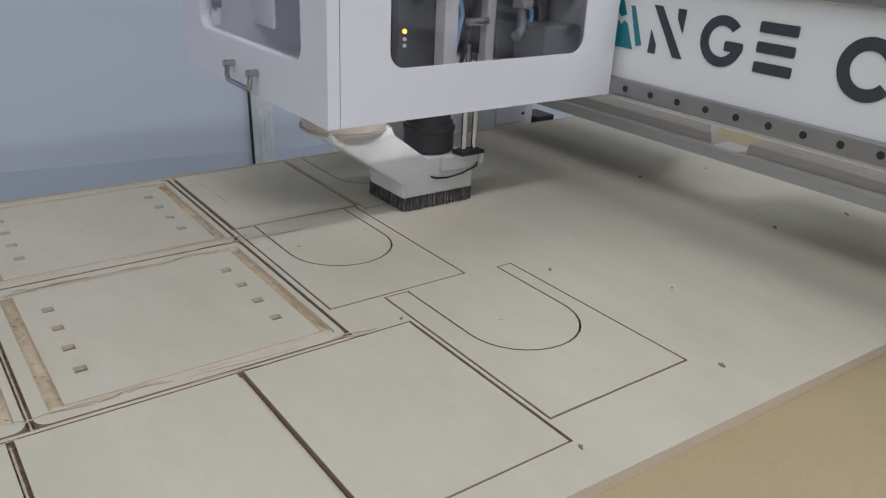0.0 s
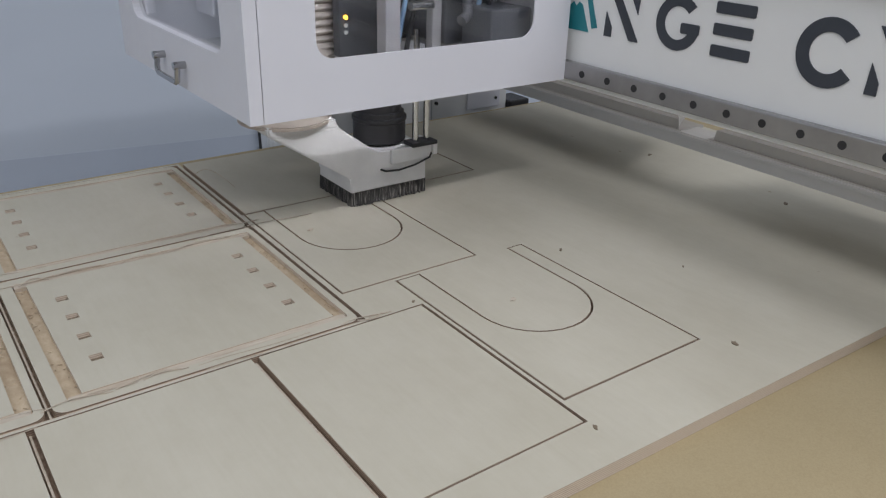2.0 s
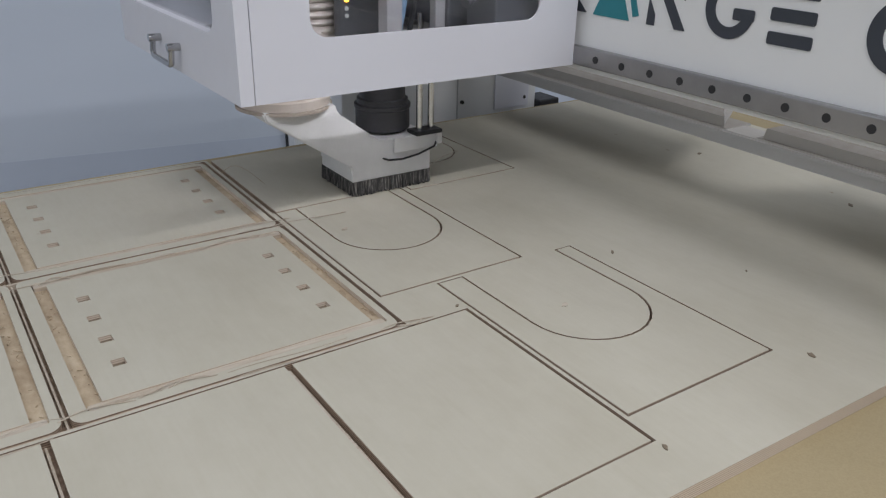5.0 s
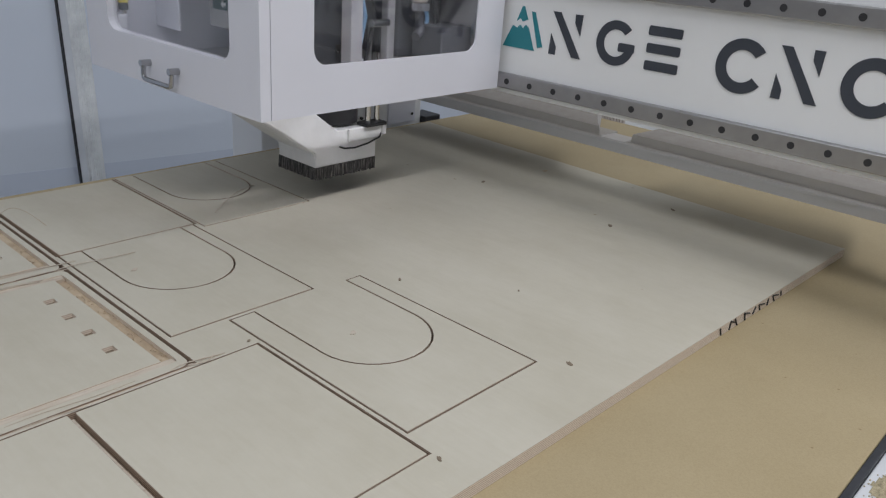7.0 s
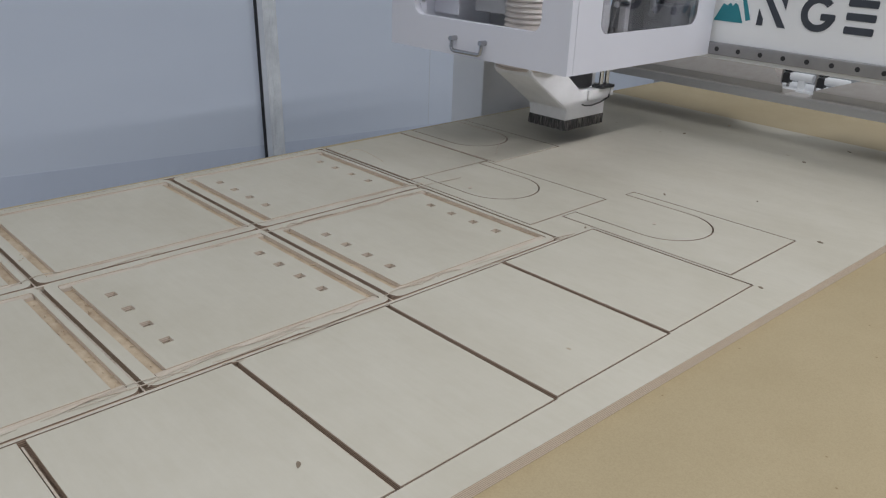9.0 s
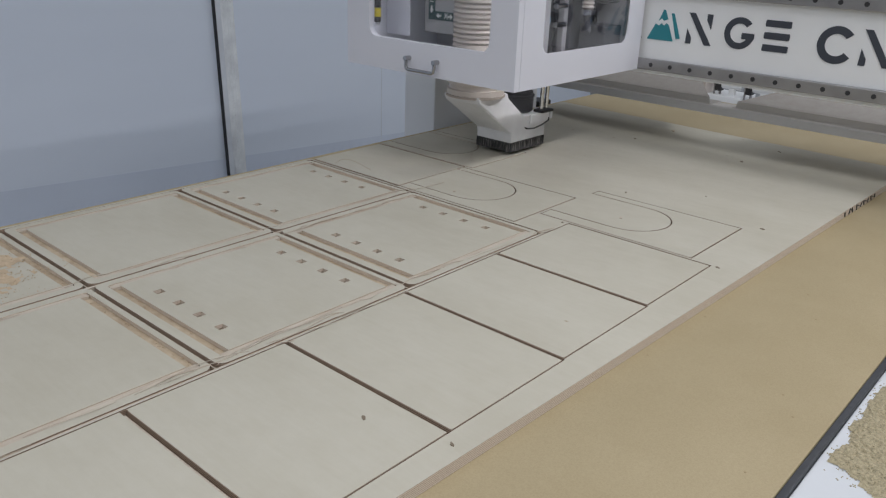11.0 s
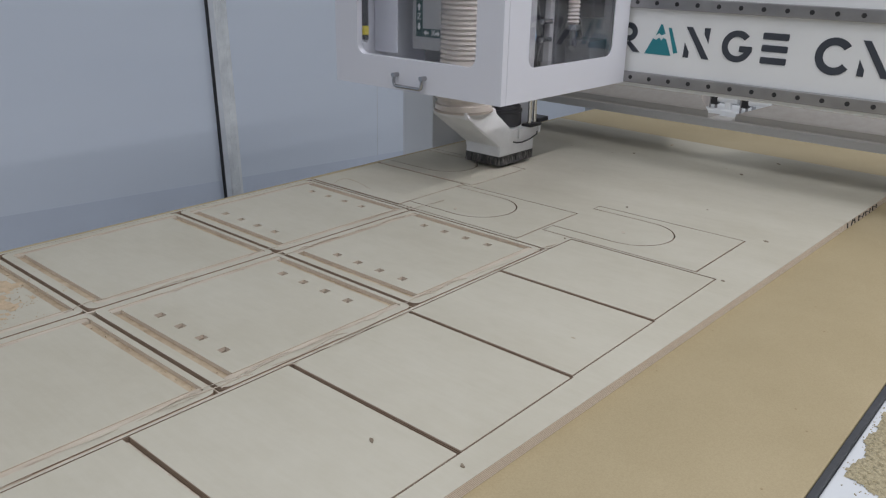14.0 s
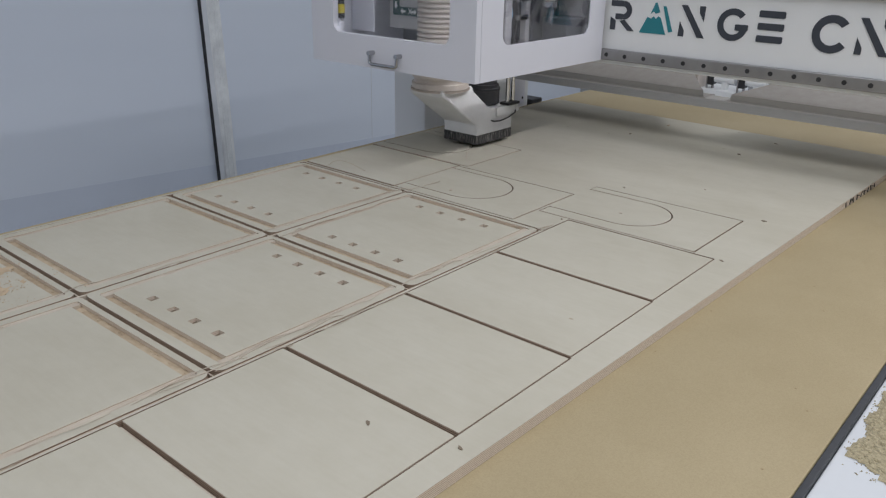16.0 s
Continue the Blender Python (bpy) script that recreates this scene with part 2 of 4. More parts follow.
INNER = plain("dark_inner_panel", (0.075, 0.078, 0.088), 0.5, vary=0.1)
INNERGREY = plain("inner_grey_panel", (0.42, 0.415, 0.42), 0.5, vary=0.06)
AMBER = material("amber_indicator", build_glow((1.0, 0.42, 0.03), 9.0))
YELLOW = plain("yellow_label", (0.75, 0.6, 0.05), 0.5)
GREENDARK = plain("dark_green_sign", (0.03, 0.075, 0.07), 0.5)
PALE = plain("pale_print", (0.75, 0.76, 0.75), 0.5)
BLUETUBE = plain("blue_air_tube", (0.25, 0.42, 0.62), 0.3)
INK = plain("marker_ink", (0.02, 0.02, 0.02), 0.6)
PLUG = plain("brown_plug", (0.20, 0.155, 0.11), 0.8)

# ---- building helpers ----
ORIGIN = {}


def thing(name, base, label="", category="", group="", kind=""):
    ob = new(name)
    ob.empty_display_size = 0.1
    ob.location = base
    ORIGIN[ob] = Vector(base)
    return tagged(ob, label, category, group, kind)


def part(name, bm, mat, parent=None, label="", smooth=False):
    me = bpy.data.meshes.new(name)
    bmesh.ops.recalc_face_normals(bm, faces=bm.faces[:])
    if parent is not None:
        bmesh.ops.translate(bm, verts=bm.verts[:], vec=-ORIGIN[parent])
    bm.to_mesh(me)
    bm.free()
    me.materials.append(mat)
    if smooth:
        for p in me.polygons:
            p.use_smooth = True
        me.set_sharp_from_angle(angle=radians(38))
    ob = new(name, me)
    if parent is not None:
        ob.parent = parent
        ORIGIN[ob] = ORIGIN[parent]
    if label:
        ob["label"] = label
    return ob


def box(x0, x1, y0, y1, z0, z1, bevel=0.0, bm=None, seg=2):
    own = bmesh.new()
    bmesh.ops.create_cube(own, size=1, matrix=Matrix.LocRotScale(((x0 + x1) / 2, (y0 + y1) / 2, (z0 + z1) / 2), None, (x1 - x0, y1 - y0, z1 - z0)))
    if bevel:
        bmesh.ops.bevel(own, geom=own.edges[:], offset=bevel, segments=seg, affect="EDGES", profile=0.5)
    return joined(bm, own)


def joined(bm, own):
    if bm is None:
        return own
    me = bpy.data.meshes.new("temporary")
    own.to_mesh(me)
    own.free()
    bm.from_mesh(me)
    bpy.data.meshes.remove(me)
    return bm


def prism(poly, z0, z1, bevel=0.0, bm=None):
    """An upright solid on a plan outline."""
    own = bmesh.new()
    low = [own.verts.new((x, y, z0)) for x, y in poly]
    high = [own.verts.new((x, y, z1)) for x, y in poly]
    own.faces.new(low[::-1])
    own.faces.new(high)
    for i in range(len(poly)):
        j = (i + 1) % len(poly)
        own.faces.new((low[i], low[j], high[j], high[i]))
    if bevel:
        rim = [e for e in own.edges if all(v.co.z > z1 - 1e-6 for v in e.verts)]
        bmesh.ops.bevel(own, geom=rim, offset=bevel, segments=1, affect="EDGES")
    return joined(bm, own)


def rod(a, b, r, bm=None, n=16, r2=None):
    own = bmesh.new()
    a, b = Vector(a), Vector(b)
    m = Matrix.Translation((a + b) / 2) @ (b - a).to_track_quat("Z", "Y").to_matrix().to_4x4()
    bmesh.ops.create_cone(own, cap_ends=True, segments=n, radius1=r, radius2=r if r2 is None else r2, depth=(b - a).length, matrix=m)
    return joined(bm, own)


def tube(points, r, bm=None, n=10, closed=False):
    """A round bar swept along points."""
    own = bmesh.new()
    pts = [Vector(p) for p in points]
    rings = []
    side = None
    for i, p in enumerate(pts):
        d = (pts[min(i + 1, len(pts) - 1)] - pts[max(i - 1, 0)]).normalized()
        if side is None:
            side = d.orthogonal().normalized()
        side = (side - d * side.dot(d)).normalized()
        up = d.cross(side)
        rings.append([own.verts.new(p + r * (math.cos(k) * side + math.sin(k) * up)) for k in [2 * math.pi * j / n for j in range(n)]])
    for a, b in zip(rings, rings[1:]):
        for j in range(n):
            own.faces.new((a[j], a[(j + 1) % n], b[(j + 1) % n], b[j]))
    own.faces.new(rings[0][::-1])
    own.faces.new(rings[-1])
    return joined(bm, own)


def lathe(profile, centre, n=32, bm=None):
    """A turned solid: (radius, height) pairs about an upright axis."""
    own = bmesh.new()
    rings = [[own.verts.new((centre[0] + r * math.cos(2 * math.pi * j / n), centre[1] + r * math.sin(2 * math.pi * j / n), centre[2] + z)) for j in range(n)] for r, z in profile]
    for a, b in zip(rings, rings[1:]):
        for j in range(n):
            own.faces.new((a[j], a[(j + 1) % n], b[(j + 1) % n], b[j]))
    own.faces.new(rings[0][::-1])
    own.faces.new(rings[-1])
    return joined(bm, own)


def rounded(x0, x1, y0, y1, r, n=6):
    pts = []
    for cx, cy, a in ((x1 - r, y1 - r, 0), (x0 + r, y1 - r, 90), (x0 + r, y0 + r, 180), (x1 - r, y0 + r, 270)):
        pts += [(cx + r * math.cos(radians(a + 90 * i / n)), cy + r * math.sin(radians(a + 90 * i / n))) for i in range(n + 1)]
    return pts


def holed_plate(outer, hole, r, thick, place, n=6):
    """A plate u0..u1, v0..v1 with a rounded opening; place(u, v, w) puts it in the world."""
    u0, u1, v0, v1 = outer
    arcs = rounded(*hole, r, n)
    corners = ((u1, v1), (u0, v1), (u0, v0), (u1, v0))
    own = bmesh.new()
    layers = []
    for w in (0, thick):
        layers.append(([own.verts.new(place(u, v, w)) for u, v in arcs], [own.verts.new(place(u, v, w)) for u, v in corners]))
    m = n + 1
    for inner, outer_v in layers:
        for c in range(4):
            for i in range(n):
                own.faces.new((outer_v[c], inner[c * m + i], inner[c * m + i + 1]))
            d = (c + 1) % 4
            own.faces.new((outer_v[c], inner[c * m + n], inner[d * m], outer_v[d]))
    (ia, oa), (ib, ob) = layers
    for a, b in ((ia, ib), (oa, ob)):
        for i in range(len(a)):
            j = (i + 1) % len(a)
            own.faces.new((a[i], a[j], b[j], b[i]))
    return own


# ---- room ----


def lower_band():
    """A thin, darker band whose top line falls towards the far end."""
    bm = bmesh.new()
    rows = [[bm.verts.new((x, y, z)) for y in (2.7588, 2.7605) for z in (0.0, 0.37 - 0.05 * x)] for x in (-4.4, 4.9)]
    a, b = rows
    for f in ((a[0], b[0], b[1], a[1]), (a[1], b[1], b[3], a[3]), (a[3], b[3], b[2], a[2]), (a[2], b[2], b[0], a[0]), (a[0], a[1], a[3], a[2]), (b[0], b[1], b[3], b[2])):
        bm.faces.new(f)
    return bm


tagged(part("floor", box(-4.5, 5.0, -4.5, 3.0, -0.1, 0.0), FLOOR), "grey concrete workshop floor", "floor", kind="structure")
tagged(part("ceiling", box(-4.5, 5.0, -4.5, 3.0, 3.6, 3.7), ROOM), "plain grey workshop ceiling", "ceiling", kind="structure")
tagged(part("wall_north", box(-4.5, 5.0, 2.76, 2.9, 0.0, 3.6), WALL), "pale blue-white panelled workshop wall", "wall", kind="structure")
tagged(part("wall_south", box(-4.5, 5.0, -4.5, -4.4, 0.0, 3.6), ROOM), "plain grey workshop wall", "wall", kind="structure")
tagged(part("wall_east", box(4.9, 5.0, -4.4, 2.76, 0.0, 3.6), ROOM), "plain grey workshop wall", "wall", kind="structure")
tagged(part("wall_west", box(-4.5, -4.4, -4.4, 2.76, 0.0, 3.6), ROOM), "plain grey workshop wall", "wall", kind="structure")
tagged(part("baseboard", lower_band(), LOW_BAND), "darker blue-grey band along the foot of the wall", "baseboard", kind="structure")

# ---- machine table ----
TOP = 0.90
table = thing("machine_table", (0.2, 0.1, 0.0), "grey machine table with a tan spoilboard and black edge strip", "machine table")
part("frame", box(-2.2, 2.50, -0.67, 0.90, 0.12, 0.84), RIM, table, "light grey steel table frame")
part("spoilboard", box(-2.2, 2.05, -0.6930, 0.86, 0.846, TOP - 0.018, 0.002), MDF, table, "tan fibreboard spoilboard")
part("edge_strip", box(-2.2, 2.08, -0.7035, -0.6935, 0.84, TOP - 0.0195, 0.0015), STRIP, table, "black edge strip")
part("side_tray", box(-2.2, 2.12, -1.0, -0.7040, 0.83, TOP - 0.026, 0.002), RIM, table, "pale painted side ledge")
for x in (-2.0, 0.0, 1.9):
    for y in (-0.55, 0.7):
        part("leg", box(x - 0.06, x + 0.06, y - 0.06, y + 0.06, 0.0, 0.125, 0.005), RIM, table)

# ---- plywood sheet, cut into panels ----
SKIN = TOP - 0.0110


def front(x):
    return -0.400 - 0.025 * x


sheet = thing("plywood_sheet", (0.2, 0.2, TOP - 0.018), "pale birch plywood sheet, partly cut, lying on the spoilboard", "plywood sheet")
X0, X1, Y0, Y1 = -1.06, 1.40, -0.412, 0.797
part("kerf_bed", prism([(X0 + 0.002, front(X0) + 0.002), (1.385, front(1.388) + 0.002), (1.431, Y1 - 0.002), (X0 + 0.002, Y1 - 0.002)], TOP - 0.0178, SKIN), KERF, sheet, "brown milled core seen in the cuts")


for y0, y1 in ((0.3986, 0.4034), (0.0052, 0.0088)):
    part("kerf_burr", box(-1.05, 0.165, y0, y1, SKIN - 0.001, TOP - 0.0022), SCRAPED, sheet, "pale torn burr in a cut")


for x in (-0.001, -0.2675, -0.5325, -0.801):
    part("kerf_burr", box(x - 0.0022, x + 0.0004, -0.336, -0.007, SKIN - 0.001, TOP - 0.0045), SCRAPED, sheet, "pale torn burr in a cut")
for x in (-0.2425, -0.6495):
    part("kerf_burr", box(x - 0.0012, x + 0.0012, 0.012, 0.785, SKIN - 0.001, TOP - 0.005), SCRAPED, sheet, "pale torn burr in a cut")


def waste(holes):
    """The uncut part of the sheet: a plan grid less the holes."""
    xs = sorted({X0, X1, *[v for h in holes for v in h[:2]]})
    ys = sorted({Y0, Y1, *[v for h in holes for v in h[2:]]})
    bm = bmesh.new()
    verts = {}

    def vert(i, j, k):
        if (i, j, k) not in verts:
            x = xs[i]
            if i == len(xs) - 1:
                x = 1.388 + (ys[j] - Y0) / (Y1 - Y0) * 0.046
            verts[i, j, k] = bm.verts.new((x, ys[j] if j else front(x), (TOP - 0.0178 if i in (0, len(xs) - 1) or j in (0, len(ys) - 1) else SKIN, TOP)[k]))
        return verts[i, j, k]

    full = {}
    for i in range(len(xs) - 1):
        for j in range(len(ys) - 1):
            cx, cy = (xs[i] + xs[i + 1]) / 2, (ys[j] + ys[j + 1]) / 2
            full[i, j] = not any(a < cx < b and c < cy < d for a, b, c, d in holes)
    for (i, j), on in full.items():
        if not on:
            continue
        bm.faces.new((vert(i, j, 1), vert(i + 1, j, 1), vert(i + 1, j + 1, 1), vert(i, j + 1, 1)))
        for di, dj, a, b in ((-1, 0, (i, j), (i, j + 1)), (1, 0, (i + 1, j), (i + 1, j + 1)), (0, -1, (i, j), (i + 1, j)), (0, 1, (i, j + 1), (i + 1, j + 1))):
            if not full.get((i + di, j + dj), False):
                wall = bm.faces.new((vert(*a, 0), vert(*b, 0), vert(*b, 1), vert(*a, 1)))
                wall.material_index = int((i + di, j + dj) in full)
    return bm


def arch(x0, x1, y0, y1, u0, u1, bottom, n=16):
    """Outline of a panel with a deep round-ended notch from its far side."""
    r = (u1 - u0) / 2
    c = (u0 + u1) / 2
    notch = [(c + r * math.cos(radians(-180 * i / n)), bottom + r + r * math.sin(radians(-180 * i / n))) for i in range(n + 1)]
    return [(x0, y0), (x1, y0), (x1, y1), (u1, y1), *notch, (u0, y1), (x0, y1)]


def tongue(y1, u0, u1, bottom, n=16):
    r = (u1 - u0) / 2
    c = (u0 + u1) / 2
    return [(u1, y1), (u0, y1)] + [(c - r * math.cos(radians(180 * i / n)), bottom + r - r * math.sin(radians(180 * i / n))) for i in range(n + 1)]


K = 0.0035
HOLES = []
panels = []
# front row of plain panels
for x0, x1, y0 in ((0.004, 0.258, -0.3360), (-0.263, -0.006, -0.3380), (-0.528, -0.272, -0.340), (-0.796, -0.537, -0.340), (-1.045, -0.806, -0.340)):
    panels.append(("plain", (x0, x1, y0, -0.003)))
    HOLES.append((x0 - 0.005, x1 + 0.005, y0 - K * 0.8, -0.003 + 0.003))
# back plain panel beside the arches
panels.append(("plain", (0.184, 0.436, 0.460, 0.790)))
HOLES.append((0.176, 0.441, 0.456, Y1))
ARCHES = (((0.182, 0.430, 0.093, 0.454), (0.217, 0.408), 0.208), ((0.272, 0.523, -0.290, 0.081), (0.311, 0.497), -0.172), ((0.447, 0.692, 0.437, 0.797), (0.485, 0.668), 0.546))
TRAYS = []
for row, (y0, y1) in enumerate(((0.009, 0.3985), (0.4035, 0.788))):
    for col, (x0, x1) in enumerate(((-0.238, 0.164), (-0.645, -0.247), (-1.050, -0.654))):
        TRAYS.append((x0, x1, y0, y1, row, col))
        HOLES.append((x0 - 0.005, x1 + 0.006, y0 - 0.005, y1 + 0.005 if row == 0 else y1 + 0.002))
for (a, b, c, d), (u0, u1), bottom in ARCHES:
    HOLES.append((a - K, b + K, c - K, d + (0.0 if d > 0.7 else K * 0.7)))
part("uncut_sheet", waste(HOLES), PLY, sheet, "pale uncut plywood face").data.materials.append(CUT)
for (a, b, c, d), (u0, u1), bottom in ARCHES:
    top = d + (0.0 if d > 0.7 else K * 0.7)
    part("tongue", prism(tongue(top, u0 + K, u1 - K, bottom + K), SKIN, TOP), CUT, sheet)

def layered(name, outline, label):
    """A panel: plywood core under a thin face veneer."""
    x, y = (sum(p[k] for p in outline) / len(outline) for k in (0, 1))
    ob = thing(name, (x, y, SKIN), label, "plywood panel", "cut plywood panels")
    part("core", prism(outline, SKIN + 0.0002, TOP - 0.0012), CUT, ob, "layered plywood core, browned by the cutter, cut shade in its colour")
    part("face_veneer", prism(outline, TOP - 0.0012, TOP + 0.0003), PLY, ob, "pale face veneer")


for kind, (x0, x1, y0, y1) in panels:
    layered("cut_panel", [(x0, y0), (x1, y0), (x1, y1), (x0, y1)], "square-cornered pale plywood panel, cut out of the sheet")
for (a, b, c, d), (u0, u1), bottom in ARCHES:
    layered("arch_panel", arch(a, b, c, d, u0, u1, bottom), "pale plywood panel with a deep round-ended notch")


def tray_panel(x0, x1, y0, y1, row, col):
    """A rounded panel with a routed channel near its rim and small square mortises."""
    ob = thing("grooved_panel", ((x0 + x1) / 2, (y0 + y1) / 2, SKIN), "pale plywood panel with routed rim grooves" + (" and eight square mortises" if col + row < 2 or (row, col) == (0, 1) else ""), "plywood panel", "grooved plywood panels")
    z = TOP + 0.0003
    deep = TOP - 0.0070
    part("core", prism(rounded(x0, x1, y0, y1, 0.016), SKIN + 0.0002, deep), GROOVE, ob, "rough routed groove floor")
    a, b, c, d = x0 + 0.018, x1 - 0.010, y0 + 0.017, y1 - 0.017
    part("rim", rim_ring(x0, x1, y0, y1, a, b, c, d, deep, z), PLY, ob, "narrow veneer rim").data.materials.append(CUT)
    ia, ib, ic, idd = x0 + 0.036, x1 - 0.028, y0 + 0.030, y1 - 0.030
    for v0, v1 in ((c, ic), (idd, d)):
        part("shallow_channel", box(a + 0.002, b - 0.002, v0 - 0.001, v1 + 0.001, deep - 0.001, z - 0.0016), SCRAPED, ob, "pale shallow channel with torn fibres")
    squares = []
    if (row, col) in ((0, 0), (1, 0), (0, 1)):
        for sx in (x0 + 0.071, x1 - 0.063):
            for k in range(4):
                squares.append((sx, y0 + (0.102, 0.1055)[row] + 0.0625 * k))
    for k, (sx, sy) in enumerate(squares):
        part("mortise_floor", box(sx - 0.0079, sx + 0.0079, sy - 0.0079, sy + 0.0079, deep - 0.0005, deep + 0.0006 + 0.0003 * (k % 3)), PLUG, ob)
    part("face", field(ia, ib, ic, idd, squares, deep, z), PLY, ob, "flat veneer field")
    return ob


def rim_ring(x0, x1, y0, y1, a, b, c, d, z0, z1):
    n = 6
    outer, inner = rounded(x0, x1, y0, y1, 0.016, n), rounded(a, b, c, d, 0.006, n)
    bm = bmesh.new()
    lay = [([bm.verts.new((x, y, z)) for x, y in outer], [bm.verts.new((x, y, z)) for x, y in inner]) for z in (z0, z1)]
    k = len(outer)
    for i in range(k):
        j = (i + 1) % k
        bm.faces.new((lay[1][0][i], lay[1][0][j], lay[1][1][j], lay[1][1][i]))
        bm.faces.new((lay[0][0][i], lay[0][0][j], lay[0][1][j], lay[0][1][i]))
        bm.faces.new((lay[0][0][i], lay[0][0][j], lay[1][0][j], lay[1][0][i])).material_index = 1
        bm.faces.new((lay[0][1][i], lay[0][1][j], lay[1][1][j], lay[1][1][i]))
    return bm


def field(x0, x1, y0, y1, squares, z0, z1):
    """The raised middle of a grooved panel, with square mortises left open."""
    s = 0.0080
    xs = sorted({x0, x1, *[v for x, y in squares for v in (x - s, x + s)]})
    ys = sorted({y0, y1, *[v for x, y in squares for v in (y - s, y + s)]})
    bm = bmesh.new()
    verts = {}

    def vert(i, j, k):
        if (i, j, k) not in verts:
            verts[i, j, k] = bm.verts.new((xs[i], ys[j], (z0, z1)[k]))
        return verts[i, j, k]

    full = {}
    for i in range(len(xs) - 1):
        for j in range(len(ys) - 1):
            cx, cy = (xs[i] + xs[i + 1]) / 2, (ys[j] + ys[j + 1]) / 2
            full[i, j] = not any(abs(cx - x) < s and abs(cy - y) < s for x, y in squares)
    for (i, j), on in full.items():
        if on:
            bm.faces.new((vert(i, j, 1), vert(i + 1, j, 1), vert(i + 1, j + 1, 1), vert(i, j + 1, 1)))
            for di, dj, p, q in ((-1, 0, (i, j), (i, j + 1)), (1, 0, (i + 1, j), (i + 1, j + 1)), (0, -1, (i, j), (i + 1, j)), (0, 1, (i, j + 1), (i + 1, j + 1))):
                if not full.get((i + di, j + dj), False):
                    bm.faces.new((vert(*p, 0), vert(*q, 0), vert(*q, 1), vert(*p, 1)))
    return bm


for spec in TRAYS:
    tray_panel(*spec)

# ---- gantry ----
gantry = thing("gantry", (1.1, 0.1, 0.05), "white gantry beam with steel rails across the machine table", "gantry")
part("beam", box(1.045, 1.22, -1.02, 1.28, 1.135, 1.425, 0.004), BEAM_WHITE, gantry, "white painted gantry beam")
part("beam_cap", box(1.06, 1.20, -1.0, 1.26, 1.4255, 1.46, 0.003), BLACK, gantry, "dark cable tray on the beam")


def rail(z):
    ob = part("rail", box(1.030, 1.0445, -1.0, 1.25, z - 0.016, z + 0.016, 0.0025), STEEL, gantry, "steel guide rail")
    for k in range(-19, 18):
        y = 0.201 + 0.06 * k
        part("bolt_cap", rod((1.0292, y, z), (1.033, y, z), 0.0062, n=12), BLACK, ob)
    return ob


rail(1.163)
rail(1.374)
part("lower_ledge", box(1.285, 1.345, -1.02, 1.0, 1.001, 1.0295, 0.002), LEDGE, gantry, "dusty grey lower cross member")
part("ledge_lip", box(1.281, 1.2848, -1.02, 1.0, 1.0205, 1.0275, 0.001), LEDGE, gantry, "thin lip along the ledge")


def casting(y0, y1, s0, s1):
    """A long dusty cover with sloped ends, a short upright front and a rising top."""
    bm = bmesh.new()
    rows = []
    for x, z0, z1, f in ((1.293, 1.0295, 1.050, 0.0), (1.303, 1.0295, 1.054, 0.06), (1.52, 1.0295, 1.112, 1.0)):
        rows.append([bm.verts.new(p) for p in ((x, y0 + 0.8 * s0 * f, z0), (x, y0 + 0.004 + s0 * f, z1), (x, y1 - 0.004 - s1 * f, z1), (x, y1 - 0.8 * s1 * f, z0))])
    for a, b in zip(rows, rows[1:]):
        for k in range(3):
            bm.faces.new((a[k], a[k + 1], b[k + 1], b[k]))
        bm.faces.new((a[3], a[0], b[0], b[3]))
    bm.faces.new(rows[0])
    bm.faces.new(rows[-1][::-1])
    return bm


part("casting", casting(0.118, 0.85, 0.17, 0.05), GREY, gantry, "dusty grey casting")
part("casting", casting(-0.56, 0.036, 0.10, 0.17), GREY, gantry, "dusty grey casting")
part("casting_base", box(1.289, 1.36, 0.110, 0.86, 1.0262, 1.0312, 0.001), GREY, gantry)
part("casting_base", box(1.289, 1.36, -0.57, 0.046, 1.0262, 1.0312, 0.001), GREY, gantry)
specks = bmesh.new()
rng = random.Random(21)
for k in range(34):
    x, y = rng.uniform(1.33, 1.50), rng.uniform(0.30, 0.58)
    z = 1.052 + (x - 1.315) / 0.205 * 0.056
    rod((x, y, z - 0.001), (x, y, z + 0.0012), rng.uniform(0.0012, 0.003), bm=specks, n=6)
tagged(part("chips", specks, PLUG, gantry, "dark chips lying on the casting"), kind="stuff")
far_leg = part("leg", box(0.94, 1.56, 0.955, 1.10, 0.05, 1.50, 0.004), BEAM_WHITE, gantry, "white gantry side leg")
part("cover_seam", box(1.284, 1.287, 0.9535, 0.956, 0.30, 1.40), TRIM, far_leg)
part("hinged_plate", box(1.41, 1.53, 0.9505, 0.956, 0.86, 1.05, 0.0015), WHITE, far_leg, "small white cover plate")
for x, z in ((1.30, 0.895), (1.30, 1.10), (1.515, 0.885), (1.425, 1.03)):
    part("screw", rod((x, 0.9490, z), (x, 0.956, z), 0.005, n=10), BLACK, far_leg)
part("foot_slide", box(1.5605, 1.635, 0.935, 1.02, 0.80, 0.872, 0.004), BLACK, gantry, "black slide block")
part("leg", box(0.96, 1.32, -1.25, -1.03, 0.05, 1.45, 0.005), BEAM_WHITE, gantry, "white gantry side leg")

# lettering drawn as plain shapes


def plaque(name, poly, mat, x=1.0432):
    own = bmesh.new()
    back = [own.verts.new((x + 0.0016, y, z)) for y, z in poly]
    front = [own.verts.new((x, y, z)) for y, z in poly]
    own.faces.new(back)
    own.faces.new(front[::-1])
    for i in range(len(poly)):
        j = (i + 1) % len(poly)
        own.faces.new((back[i], back[j], front[j], front[i]))
    return part(name, own, mat, gantry)


